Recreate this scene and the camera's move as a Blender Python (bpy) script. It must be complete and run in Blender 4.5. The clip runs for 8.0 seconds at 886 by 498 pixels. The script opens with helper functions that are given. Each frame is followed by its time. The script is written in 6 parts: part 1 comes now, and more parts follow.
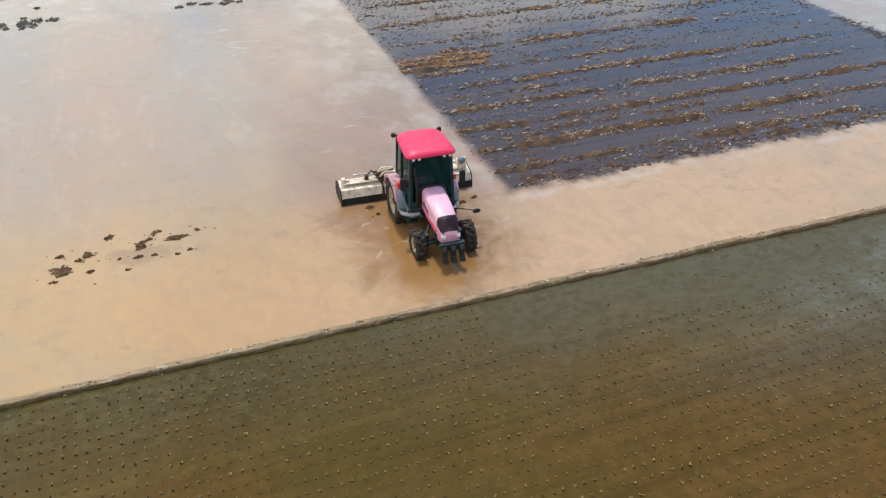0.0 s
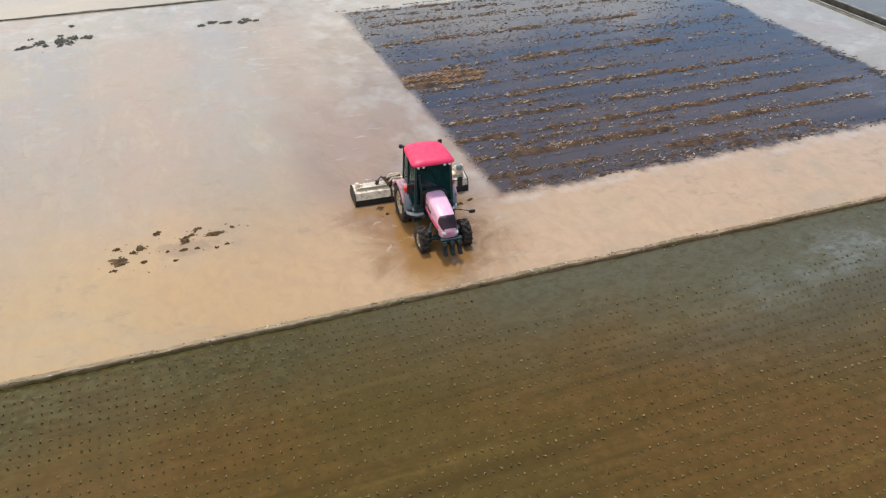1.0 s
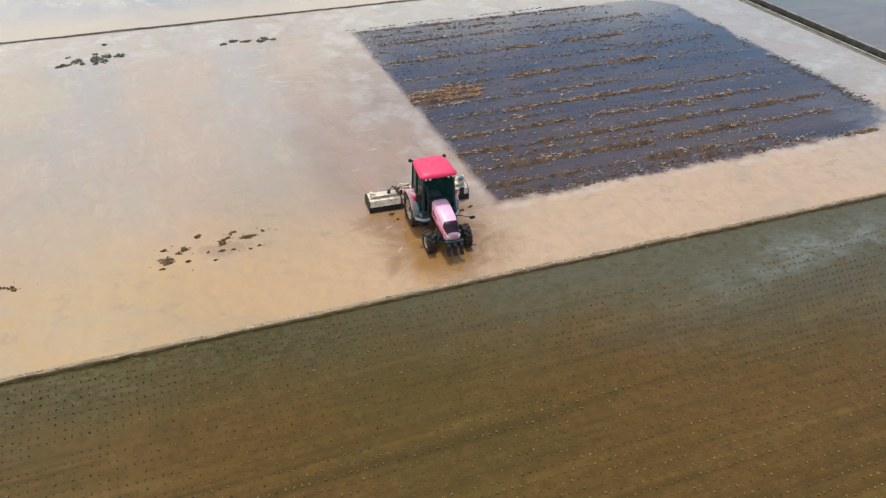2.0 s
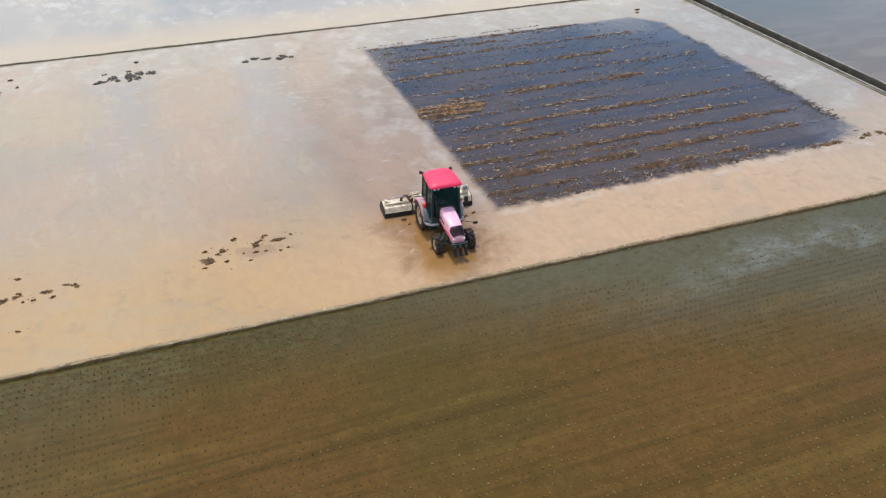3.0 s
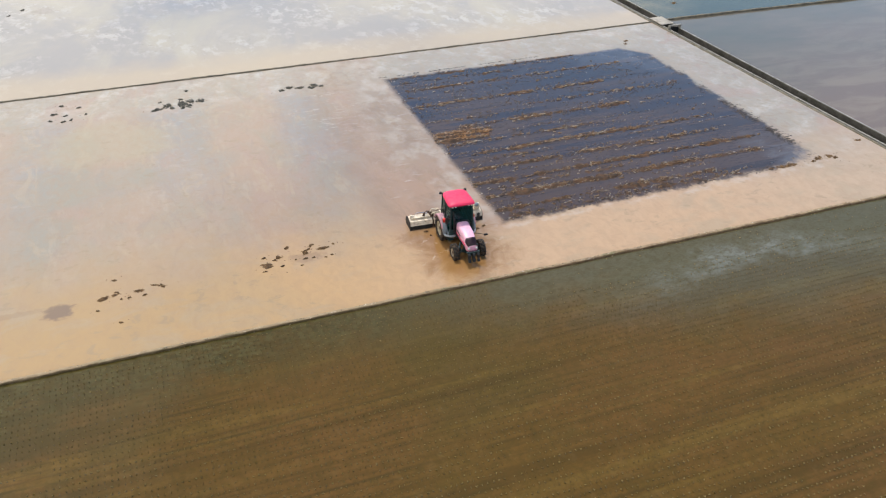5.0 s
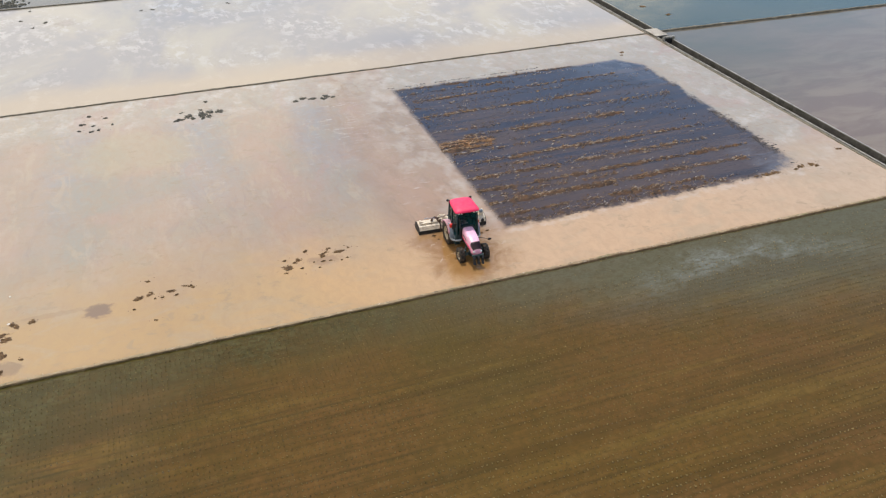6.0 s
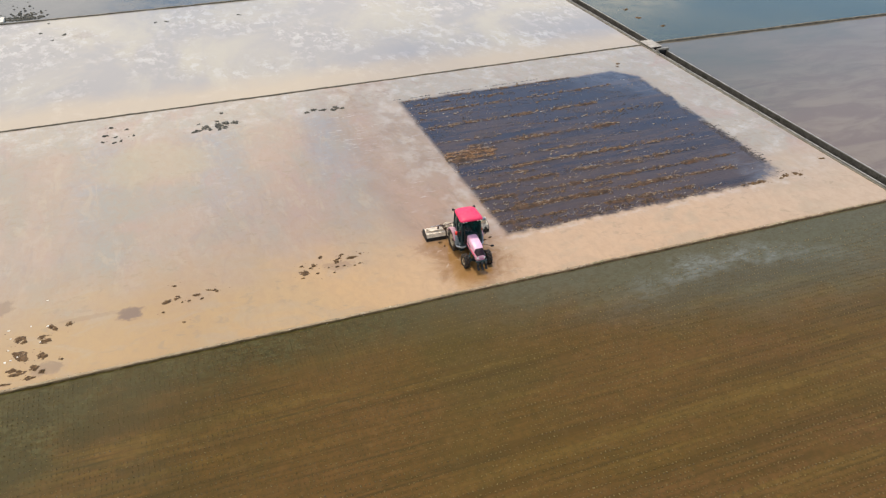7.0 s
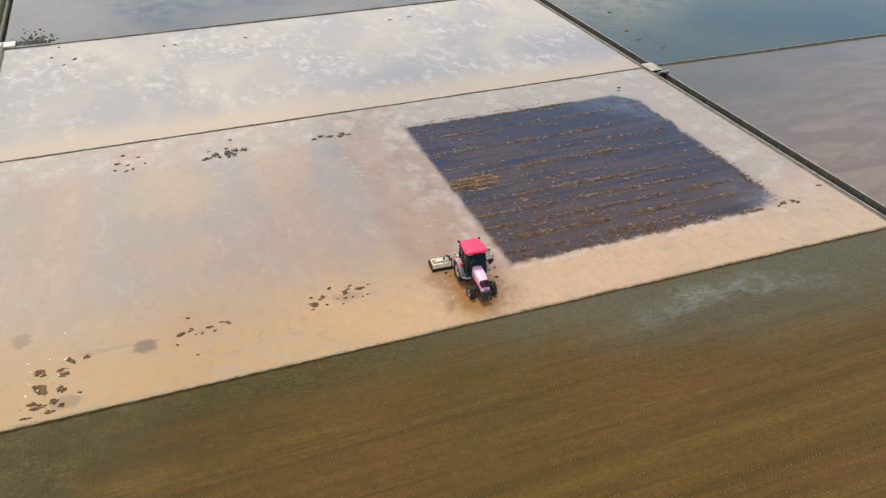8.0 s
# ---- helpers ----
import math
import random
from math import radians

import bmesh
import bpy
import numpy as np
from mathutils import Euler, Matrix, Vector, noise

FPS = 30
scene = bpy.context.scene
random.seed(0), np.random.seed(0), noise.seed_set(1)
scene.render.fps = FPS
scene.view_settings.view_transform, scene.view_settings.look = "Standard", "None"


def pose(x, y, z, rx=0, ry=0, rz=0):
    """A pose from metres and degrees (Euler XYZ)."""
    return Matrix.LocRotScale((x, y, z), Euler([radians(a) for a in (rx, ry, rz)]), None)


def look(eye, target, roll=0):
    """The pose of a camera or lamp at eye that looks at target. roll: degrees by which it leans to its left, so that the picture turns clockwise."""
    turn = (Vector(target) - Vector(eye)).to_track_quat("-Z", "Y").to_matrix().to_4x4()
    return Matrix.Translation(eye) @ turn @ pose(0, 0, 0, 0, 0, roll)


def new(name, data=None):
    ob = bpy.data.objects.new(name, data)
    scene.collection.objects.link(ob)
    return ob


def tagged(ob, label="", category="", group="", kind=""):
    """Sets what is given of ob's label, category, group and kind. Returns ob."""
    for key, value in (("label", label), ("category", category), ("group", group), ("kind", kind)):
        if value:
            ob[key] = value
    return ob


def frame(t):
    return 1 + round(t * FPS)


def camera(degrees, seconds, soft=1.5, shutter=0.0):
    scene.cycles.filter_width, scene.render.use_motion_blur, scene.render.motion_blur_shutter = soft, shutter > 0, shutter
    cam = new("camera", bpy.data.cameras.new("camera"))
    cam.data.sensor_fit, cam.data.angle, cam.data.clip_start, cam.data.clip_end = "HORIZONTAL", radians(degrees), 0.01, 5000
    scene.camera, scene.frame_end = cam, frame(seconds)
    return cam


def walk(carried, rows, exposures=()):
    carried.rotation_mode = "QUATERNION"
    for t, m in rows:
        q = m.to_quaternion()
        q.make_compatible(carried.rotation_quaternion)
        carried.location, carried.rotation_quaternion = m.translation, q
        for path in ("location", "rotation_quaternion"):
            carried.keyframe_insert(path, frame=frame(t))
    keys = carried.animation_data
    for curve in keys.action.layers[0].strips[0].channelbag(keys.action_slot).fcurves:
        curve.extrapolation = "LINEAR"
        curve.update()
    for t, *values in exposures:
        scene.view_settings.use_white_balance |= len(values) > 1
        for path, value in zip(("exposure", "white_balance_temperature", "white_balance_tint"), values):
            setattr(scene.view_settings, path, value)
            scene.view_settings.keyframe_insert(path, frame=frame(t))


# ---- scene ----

# ================= camera =================
cam = camera(56.5, 8.0, soft=1.2)
ROWS = [  # seconds, x, y, z, pitch, roll, yaw
    (0.0, -0.093, -14.351, 11.700, -33.650, 0.058, -20.437),
    (0.5, -0.635, -15.674, 12.538, -33.626, 0.261, -20.619),
    (1.0, -1.303, -17.254, 13.521, -33.487, 0.352, -20.744),
    (1.5, -1.934, -18.652, 14.558, -33.540, 0.445, -20.861),
    (3.0, -3.914, -23.003, 17.835, -33.543, 0.346, -20.758),
    (3.5, -4.680, -24.395, 18.928, -33.461, 0.424, -20.793),
    (4.0, -5.412, -25.623, 19.956, -33.450, 0.416, -20.873),
    (4.5, -6.100, -26.869, 20.938, -33.400, 0.506, -20.883),
    (6.0, -7.904, -30.337, 23.869, -33.489, 0.408, -20.756),
    (6.5, -8.588, -31.558, 24.886, -33.503, 0.396, -20.779),
    (7.0, -9.024, -32.365, 25.941, -33.644, 0.354, -20.759),
    (7.5, -9.136, -32.534, 26.992, -33.521, 0.268, -20.635),
    (8.0, -9.267, -32.393, 27.996, -33.491, 0.138, -20.588),
]
EXPOSURE = 0.20
walk(cam, [(t, pose(x, y, z, 90 + pitch, 0, yaw) @ pose(0, 0, 0, 0, 0, roll)) for t, x, y, z, pitch, roll, yaw in ROWS],
     [(0.0, EXPOSURE - 0.04, 6560, 9), (3.0, EXPOSURE - 0.01, 6560, 9), (8.0, EXPOSURE + 0.03, 7000, 12)])

# ================= sun and sky =================
SUN_ELEVATION, SUN_AZIMUTH = 66.0, 8.0   # azimuth from +y, positive towards +x
SKY_STRENGTH, CLOUD_LIGHT, CLOUD_SEED = 0.15, 1.35, 3.7


def make_sky():
    world = bpy.data.worlds.new("sky")
    scene.world = world
    world.use_nodes = True
    nt = world.node_tree
    nt.nodes.clear()
    out = nt.nodes.new("ShaderNodeOutputWorld")
    back = nt.nodes.new("ShaderNodeBackground")
    sky = nt.nodes.new("ShaderNodeTexSky")
    sky.sky_type, sky.sun_disc = "NISHITA", False
    sky.sun_elevation, sky.sun_rotation = radians(SUN_ELEVATION), radians(SUN_AZIMUTH)
    sky.air_density, sky.dust_density, sky.ozone_density = 1.2, 0.3, 3.0
    strength = nt.nodes.new("ShaderNodeVectorMath")
    strength.operation = "SCALE"
    strength.inputs["Scale"].default_value = SKY_STRENGTH
    nt.links.new(sky.outputs[0], strength.inputs[0])
    # a broken layer of cumulus, flattened towards the horizon
    tc = nt.nodes.new("ShaderNodeTexCoord")
    sep = nt.nodes.new("ShaderNodeSeparateXYZ")
    nt.links.new(tc.outputs["Generated"], sep.inputs[0])
    low = nt.nodes.new("ShaderNodeMath")
    low.operation = "MAXIMUM"
    low.inputs[1].default_value = 0.06
    nt.links.new(sep.outputs["Z"], low.inputs[0])
    div = []
    for axis in ("X", "Y"):
        d = nt.nodes.new("ShaderNodeMath")
        d.operation = "DIVIDE"
        nt.links.new(sep.outputs[axis], d.inputs[0])
        nt.links.new(low.outputs[0], d.inputs[1])
        div.append(d)
    comb = nt.nodes.new("ShaderNodeCombineXYZ")
    nt.links.new(div[0].outputs[0], comb.inputs["X"])
    nt.links.new(div[1].outputs[0], comb.inputs["Y"])
    comb.inputs["Z"].default_value = CLOUD_SEED
    ns = nt.nodes.new("ShaderNodeTexNoise")
    ns.inputs["Scale"].default_value = 0.75
    ns.inputs["Detail"].default_value = 6.0
    ns.inputs["Roughness"].default_value = 0.55
    nt.links.new(comb.outputs[0], ns.inputs["Vector"])
    ramp = nt.nodes.new("ShaderNodeMapRange")
    ramp.interpolation_type = "SMOOTHSTEP"
    ramp.inputs["From Min"].default_value, ramp.inputs["From Max"].default_value = 0.48, 0.57
    cover = nt.nodes.new("ShaderNodeMath")   # more cloud towards the horizon
    cover.operation = "MULTIPLY_ADD"
    nt.links.new(sep.outputs["Z"], cover.inputs[0])
    cover.inputs[1].default_value = -0.42
    cover.inputs[2].default_value = 0.28
    total = nt.nodes.new("ShaderNodeMath")
    nt.links.new(ns.outputs["Fac"], total.inputs[0])
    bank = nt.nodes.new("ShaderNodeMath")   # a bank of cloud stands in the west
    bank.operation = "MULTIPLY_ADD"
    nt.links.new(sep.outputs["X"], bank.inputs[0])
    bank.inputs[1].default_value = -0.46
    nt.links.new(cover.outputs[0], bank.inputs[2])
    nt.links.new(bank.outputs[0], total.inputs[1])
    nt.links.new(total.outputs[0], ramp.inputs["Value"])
    mix = nt.nodes.new("ShaderNodeMix")
    mix.data_type = "RGBA"
    nt.links.new(ramp.outputs[0], mix.inputs["Factor"])
    nt.links.new(strength.outputs[0], mix.inputs["A"])
    # clouds shine most where they stand before the sun
    near = nt.nodes.new("ShaderNodeVectorMath")
    near.operation = "DOT_PRODUCT"
    nt.links.new(tc.outputs["Generated"], near.inputs[0])
    e, a = radians(SUN_ELEVATION), radians(SUN_AZIMUTH)
    near.inputs[1].default_value = (math.cos(e) * math.sin(a), math.cos(e) * math.cos(a), math.sin(e))
    glow = nt.nodes.new("ShaderNodeMapRange")
    glow.inputs["From Min"].default_value, glow.inputs["From Max"].default_value = 0.2, 1.0
    glow.inputs["To Min"].default_value, glow.inputs["To Max"].default_value = CLOUD_LIGHT * 0.75, CLOUD_LIGHT * 1.15
    nt.links.new(near.outputs["Value"], glow.inputs["Value"])
    tone = nt.nodes.new("ShaderNodeVectorMath")
    tone.operation = "SCALE"
    tone.inputs[0].default_value = (0.985, 1.0, 1.02)
    nt.links.new(glow.outputs[0], tone.inputs["Scale"])
    nt.links.new(tone.outputs[0], mix.inputs["B"])
    nt.links.new(mix.outputs["Result"], back.inputs["Color"])
    back.inputs["Strength"].default_value = 1.0
    nt.links.new(back.outputs[0], out.inputs["Surface"])


make_sky()
sun_data = bpy.data.lights.new("sun", "SUN")
sun_data.energy, sun_data.angle, sun_data.color = 2.4, radians(4.0), (1.0, 0.95, 0.87)
sun = new("sun", sun_data)
_e, _a = radians(SUN_ELEVATION), radians(SUN_AZIMUTH)
sun.matrix_world = look((40 * math.cos(_e) * math.sin(_a), 40 * math.cos(_e) * math.cos(_a), 40 * math.sin(_e)), (0, 0, 0))


# ================= materials =================
class Nodes:
    """Short hand for one material's node tree."""

    def __init__(self, name):
        self.mat = bpy.data.materials.new(name)
        self.mat.use_nodes = True
        self.nt = self.mat.node_tree
        self.bsdf = self.nt.nodes["Principled BSDF"]
        self.at = self.nt.nodes.new("ShaderNodeTexCoord").outputs["Object"]

    def put(self, value, socket):
        if hasattr(value, "is_linked"):
            self.nt.links.new(value, socket)
        elif isinstance(value, tuple) and len(value) == 3 and socket.type == "RGBA":
            socket.default_value = (*value, 1)
        else:
            socket.default_value = value

    def math(self, op, a, b=0.0, clamp=False):
        n = self.nt.nodes.new("ShaderNodeMath")
        n.operation, n.use_clamp = op, clamp
        self.put(a, n.inputs[0])
        self.put(b, n.inputs[1])
        return n.outputs[0]

    def axes(self):
        n = self.nt.nodes.new("ShaderNodeSeparateXYZ")
        self.nt.links.new(self.at, n.inputs[0])
        return n.outputs

    def stretched(self, sx, sy, sz=1.0, turn=0.0):
        n = self.nt.nodes.new("ShaderNodeMapping")
        n.inputs["Scale"].default_value = (sx, sy, sz)
        n.inputs["Rotation"].default_value = (0, 0, turn)
        self.nt.links.new(self.at, n.inputs["Vector"])
        return n.outputs[0]

    def noise(self, scale, detail=4.0, rough=0.55, at=None, distort=0.0):
        n = self.nt.nodes.new("ShaderNodeTexNoise")
        n.inputs["Scale"].default_value = scale
        n.inputs["Detail"].default_value = detail
        n.inputs["Roughness"].default_value = rough
        n.inputs["Distortion"].default_value = distort
        self.nt.links.new(at or self.at, n.inputs["Vector"])
        return n.outputs["Fac"]

    def ramp(self, value, lo, hi, out_lo=0.0, out_hi=1.0):
        n = self.nt.nodes.new("ShaderNodeMapRange")
        n.interpolation_type = "SMOOTHSTEP"
        for key, v in (("Value", value), ("From Min", lo), ("From Max", hi), ("To Min", out_lo), ("To Max", out_hi)):
            self.put(v, n.inputs[key])
        return n.outputs[0]

    def mix(self, fac, a, b):
        n = self.nt.nodes.new("ShaderNodeMix")
        n.data_type = "RGBA"
        self.put(fac, n.inputs["Factor"])
        self.put(a, n.inputs["A"])
        self.put(b, n.inputs["B"])
        return n.outputs["Result"]

    def blot(self, x, y, cx, cy, rx, ry, ragged):
        """1 in a ragged patch round (cx, cy), fading out at its shore."""
        u = self.math("DIVIDE", self.math("SUBTRACT", x, cx), rx)
        v = self.math("DIVIDE", self.math("SUBTRACT", y, cy), ry)
        far = self.math("SQRT", self.math("ADD", self.math("MULTIPLY", u, u), self.math("MULTIPLY", v, v)))
        return self.ramp(self.math("ADD", far, self.math("MULTIPLY", self.math("SUBTRACT", ragged, 0.5), 1.6)), 1.1, 0.55)

    def bump(self, height, strength, distance):
        n = self.nt.nodes.new("ShaderNodeBump")
        n.inputs["Strength"].default_value = strength
        n.inputs["Distance"].default_value = distance
        self.nt.links.new(height, n.inputs["Height"])
        self.nt.links.new(n.outputs[0], self.bsdf.inputs["Normal"])

    def done(self, color, rough, ior=1.45, metal=0.0, spec=0.5):
        self.put(color, self.bsdf.inputs["Base Color"])
        self.put(rough, self.bsdf.inputs["Roughness"])
        self.put(metal, self.bsdf.inputs["Metallic"])
        self.bsdf.inputs["IOR"].default_value = ior
        self.put(spec, self.bsdf.inputs["Specular IOR Level"])
        return self.mat


def plain(name, color, rough, metal=0.0, vary=0.25, scale=6.0, dirt=(0.16, 0.11, 0.06), dirty=0.0, bump=0.0):
    """Paint, metal, rubber: a base colour that varies at two scales, with dried mud on it."""
    m = Nodes(name)
    dark = tuple(c * (1 - vary) for c in color)
    col = m.mix(m.ramp(m.noise(scale, 5.0), 0.3, 0.7), dark, color)
    if dirty > 0:
        spots = m.ramp(m.noise(scale * 2.3, 8.0, 0.65), 0.72 - 0.45 * dirty, 0.86 - 0.3 * dirty)
        col = m.mix(spots, col, dirt)
    if bump > 0:
        m.bump(m.noise(scale * 8, 4.0), 0.6, bump)
    r = m.ramp(m.noise(scale * 3, 3.0), 0.3, 0.7, rough * 0.8, min(1.0, rough * 1.25))
    return m.done(col, r, metal=metal)


def muddy_water():
    """Turbid water of the puddled field, with the clear dark rectangle not yet harrowed."""
    m = Nodes("muddy_water")
    x, y, _ = m.axes()
    # silt in suspension: warm at the headland, greyer inside, streaked along the passes
    streak = m.noise(0.22, 4.0, 0.55, m.stretched(1.0, 0.28), 0.4)
    patch = m.noise(0.09, 5.0, 0.6, None, 0.6)
    wob = m.math("MULTIPLY", m.math("SUBTRACT", m.noise(0.35, 4.0), 0.5), 6.0)
    head = m.ramp(m.math("ADD", y, m.math("MULTIPLY", wob, 1.3)), 2.0, 10.5)
    warm, grey, pale = (0.462, 0.294, 0.136), (0.290, 0.236, 0.176), (0.276, 0.248, 0.202)
    col = m.mix(m.ramp(patch, 0.40, 0.62), grey, pale)
    col = m.mix(m.math("MULTIPLY", m.ramp(streak, 0.40, 0.62), m.ramp(x, 12.0, 4.0)), col, (0.34, 0.258, 0.195))
    pass_wave = m.math("COSINE", m.math("MULTIPLY", m.math("SUBTRACT", x, 1.9), 0.816))
    pass_wave = m.math("ADD", pass_wave, m.math("MULTIPLY", m.math("SUBTRACT", m.noise(0.25, 5.0, 0.6, None, 0.8), 0.5), 3.4))
    clear = m.math("MULTIPLY", m.ramp(pass_wave, -0.4, 1.5), m.math("MULTIPLY", m.ramp(y, 9.5, 17.0), m.ramp(x, 7.0, 4.5)))
    col = m.mix(m.math("MULTIPLY", m.ramp(pass_wave, 0.2, -1.2), m.math("MULTIPLY", m.ramp(x, -12.0, -4.0, 0.2, 0.8), m.ramp(x, 7.0, 4.5))), col, (0.356, 0.252, 0.184))
    col = m.mix(m.math("MULTIPLY", clear, 0.85), col, (0.262, 0.248, 0.238))
    froth = m.math("MULTIPLY", clear, m.ramp(m.noise(0.8, 9.0, 0.7, m.stretched(0.6, 1.3), 1.5), 0.56, 0.66, 0.0, 0.4))
    col = m.mix(froth, col, (0.46, 0.44, 0.42))
    # curdled silt left in lines by the passes
    comb = m.ramp(m.noise(1.25, 6.0, 0.62, m.stretched(1.5, 0.42), 0.3), 0.50, 0.64)
    lane = m.math("MULTIPLY", m.ramp(m.noise(0.5, 3.0, 0.5, m.stretched(1.0, 0.12)), 0.46, 0.60), m.ramp(y, 4.0, 8.0))
    col = m.mix(m.math("MULTIPLY", comb, m.math("MULTIPLY", lane, 0.28)), col, (0.43, 0.355, 0.265))
    margin = m.math("MAXIMUM", m.ramp(x, 28.5, 30.5), m.ramp(y, 23.0, 26.0))
    chalk = m.mix(m.ramp(m.noise(0.55, 9.0, 0.7), 0.46, 0.68), (0.330, 0.296, 0.238), (0.455, 0.428, 0.375))
    col = m.mix(m.math("MULTIPLY", margin, 0.8), col, chalk)
    warm = m.mix(m.ramp(m.noise(0.13, 4.0, 0.55), 0.40, 0.62), warm, (0.424, 0.283, 0.137))
    # drifting clouds of silt, some greenish grey, some rosy
    drift = m.noise(0.20, 5.0, 0.58, m.stretched(1.0, 0.8, 1.0, 0.4), 0.9)
    col = m.mix(m.ramp(drift, 0.52, 0.66, 0.0, 0.45), col, (0.285, 0.258, 0.195))
    col = m.mix(m.ramp(drift, 0.46, 0.34, 0.0, 0.55), col, (0.345, 0.238, 0.190))
    warm = m.mix(m.ramp(x, -4.0, -12.0, 0.0, 0.75), warm, (0.372, 0.242, 0.112))
    warm = m.mix(m.ramp(x, -4.0, 11.0), warm, (0.487, 0.325, 0.192))
    warm = m.mix(m.ramp(x, 17.0, 32.0, 0.0, 0.5), warm, (0.42, 0.335, 0.240))
    warm = m.mix(m.ramp(m.noise(0.42, 6.0, 0.62, m.stretched(0.7, 1.2), 0.7), 0.50, 0.66, 0.0, 0.5), warm, (0.36, 0.285, 0.185))
    shred = m.noise(0.62, 7.0, 0.66, m.stretched(1.2, 0.45, 1.0, 0.1), 0.7)
    col = m.mix(m.ramp(shred, 0.54, 0.66, 0.0, 0.40), col, (0.40, 0.325, 0.225))
    col = m.mix(m.ramp(shred, 0.46, 0.35, 0.0, 0.40), col, (0.262, 0.205, 0.172))
    # broad patches in the western half: one yellowish, one blue-grey painting mirrored cloud
    broad = m.noise(0.3, 5.0, 0.6, None, 0.8)
    col = m.mix(m.math("MULTIPLY", m.blot(x, y, -9.4, 20.5, 4.5, 3.2, broad), 0.5), col, (0.345, 0.300, 0.195))
    col = m.mix(m.math("MULTIPLY", m.blot(x, y, -10.6, 15.2, 4.5, 2.4, broad), 0.5), col, (0.262, 0.246, 0.205))
    col = m.mix(head, warm, col)
    scum = m.math("MULTIPLY", m.blot(x, y, 4.2, 20.5, 2.4, 5.0, m.noise(0.5, 4.0)), m.ramp(m.noise(1.3, 8.0, 0.7, m.stretched(0.5, 1.2, 1.0, 0.3), 0.6), 0.54, 0.64, 0.0, 0.45))
    col = m.mix(scum, col, (0.52, 0.49, 0.45))
    # stirred wake with foam beside the last pass
    wake = m.math("MULTIPLY", m.ramp(m.math("ADD", x, m.math("MULTIPLY", wob, 0.35)), 1.6, 5.2), m.ramp(x, 9.2, 8.6))
    wake = m.math("MULTIPLY", wake, m.ramp(y, 3.0, 5.0))
    col = m.mix(m.math("MULTIPLY", wake, m.ramp(m.math("ADD", y, wob), 19.0, 6.0, 0.12, 0.8)), col, (0.335, 0.212, 0.140))
    swirl = m.ramp(m.noise(0.45, 8.0, 0.66, m.stretched(1.0, 0.7, 1.0, 0.5), 0.5), 0.44, 0.66)
    col = m.mix(m.math("MULTIPLY", wake, m.math("MULTIPLY", swirl, 0.75)), col, (0.25, 0.170, 0.115))
    edge_side = m.ramp(m.math("ADD", x, m.math("MULTIPLY", wob, 0.25)), 4.2, 7.6)
    puff = m.ramp(m.noise(0.7, 4.0, 0.5, m.stretched(1.0, 0.75, 1.0, 0.5)), 0.42, 0.70)
    col = m.mix(m.math("MULTIPLY", m.math("MULTIPLY", wake, edge_side), m.math("MULTIPLY", puff, 0.7)), col, (0.45, 0.40, 0.335))
    # short white streaks of foam, and brown boils where the tines went
    foam = m.ramp(m.noise(1.5, 5.0, 0.55, m.stretched(0.55, 1.9, 1.0, 0.25), 0.4), 0.62, 0.70)
    col = m.mix(m.math("MULTIPLY", wake, m.math("MULTIPLY", foam, m.ramp(m.noise(0.3, 3.0), 0.42, 0.60, 0.0, 0.35))), col, (0.54, 0.50, 0.45))
    boil = m.ramp(m.noise(0.55, 6.0, 0.6, m.stretched(1.2, 0.5, 1.0, 0.45), 0.9), 0.58, 0.70)
    col = m.mix(m.math("MULTIPLY", wake, m.math("MULTIPLY", boil, 0.6)), col, (0.235, 0.170, 0.118))
    fine = m.ramp(m.noise(2.2, 8.0, 0.7, m.stretched(1, 0.6), 0.8), 0.35, 0.7, 0.0, 0.34)
    col = m.mix(fine, col, (0.33, 0.21, 0.12))
    dapple = m.math("MULTIPLY", m.ramp(m.noise(1.7, 6.0, 0.62, m.stretched(0.8, 1.1), 0.6), 0.54, 0.66), m.ramp(m.noise(0.22, 3.0), 0.44, 0.58, 0.1, 0.5))
    col = m.mix(dapple, col, (0.285, 0.215, 0.135))
    flecks = m.ramp(m.noise(5.5, 6.0, 0.7, m.stretched(1, 0.7)), 0.70, 0.76, 0.0, 0.5)
    col = m.mix(flecks, col, (0.62, 0.55, 0.46))
    # silt that has settled in patches just under the surface
    torn = m.noise(1.9, 6.0, 0.62, None, 0.4)
    for cx, cy, rx, ry, how in ((-12.14, 3.99, 0.75, 0.62, 0.95), (-18.24, 6.63, 0.6, 0.75, 0.55), (-15.95, 1.0, 0.75, 0.55, 0.6), (-1.2, 4.5, 0.9, 0.5, 0.4), (-14.1, 4.4, 1.6, 0.25, 0.25)):
        col = m.mix(m.math("MULTIPLY", m.blot(x, y, cx, cy, rx, ry, torn), how), col, (0.195, 0.130, 0.088))
    ahead = m.blot(x, y, 4.7, 4.5, 1.7, 0.8, torn)
    col = m.mix(m.math("MULTIPLY", ahead, 0.7), col, (0.29, 0.175, 0.090))
    col = m.mix(m.math("MULTIPLY", m.blot(x, y, 5.5, 1.25, 1.1, 0.8, torn), 0.5), col, (0.36, 0.20, 0.085))
    # mud churned up round the wheels
    dx, dy = m.math("SUBTRACT", x, 5.9), m.math("SUBTRACT", y, 2.6)
    far = m.math("SQRT", m.math("ADD", m.math("MULTIPLY", dx, dx), m.math("MULTIPLY", m.math("MULTIPLY", dy, dy), 0.5)))
    far = m.math("ADD", far, m.math("MULTIPLY", m.math("SUBTRACT", m.noise(0.8, 5.0, 0.6, None, 1.2), 0.5), 3.2))
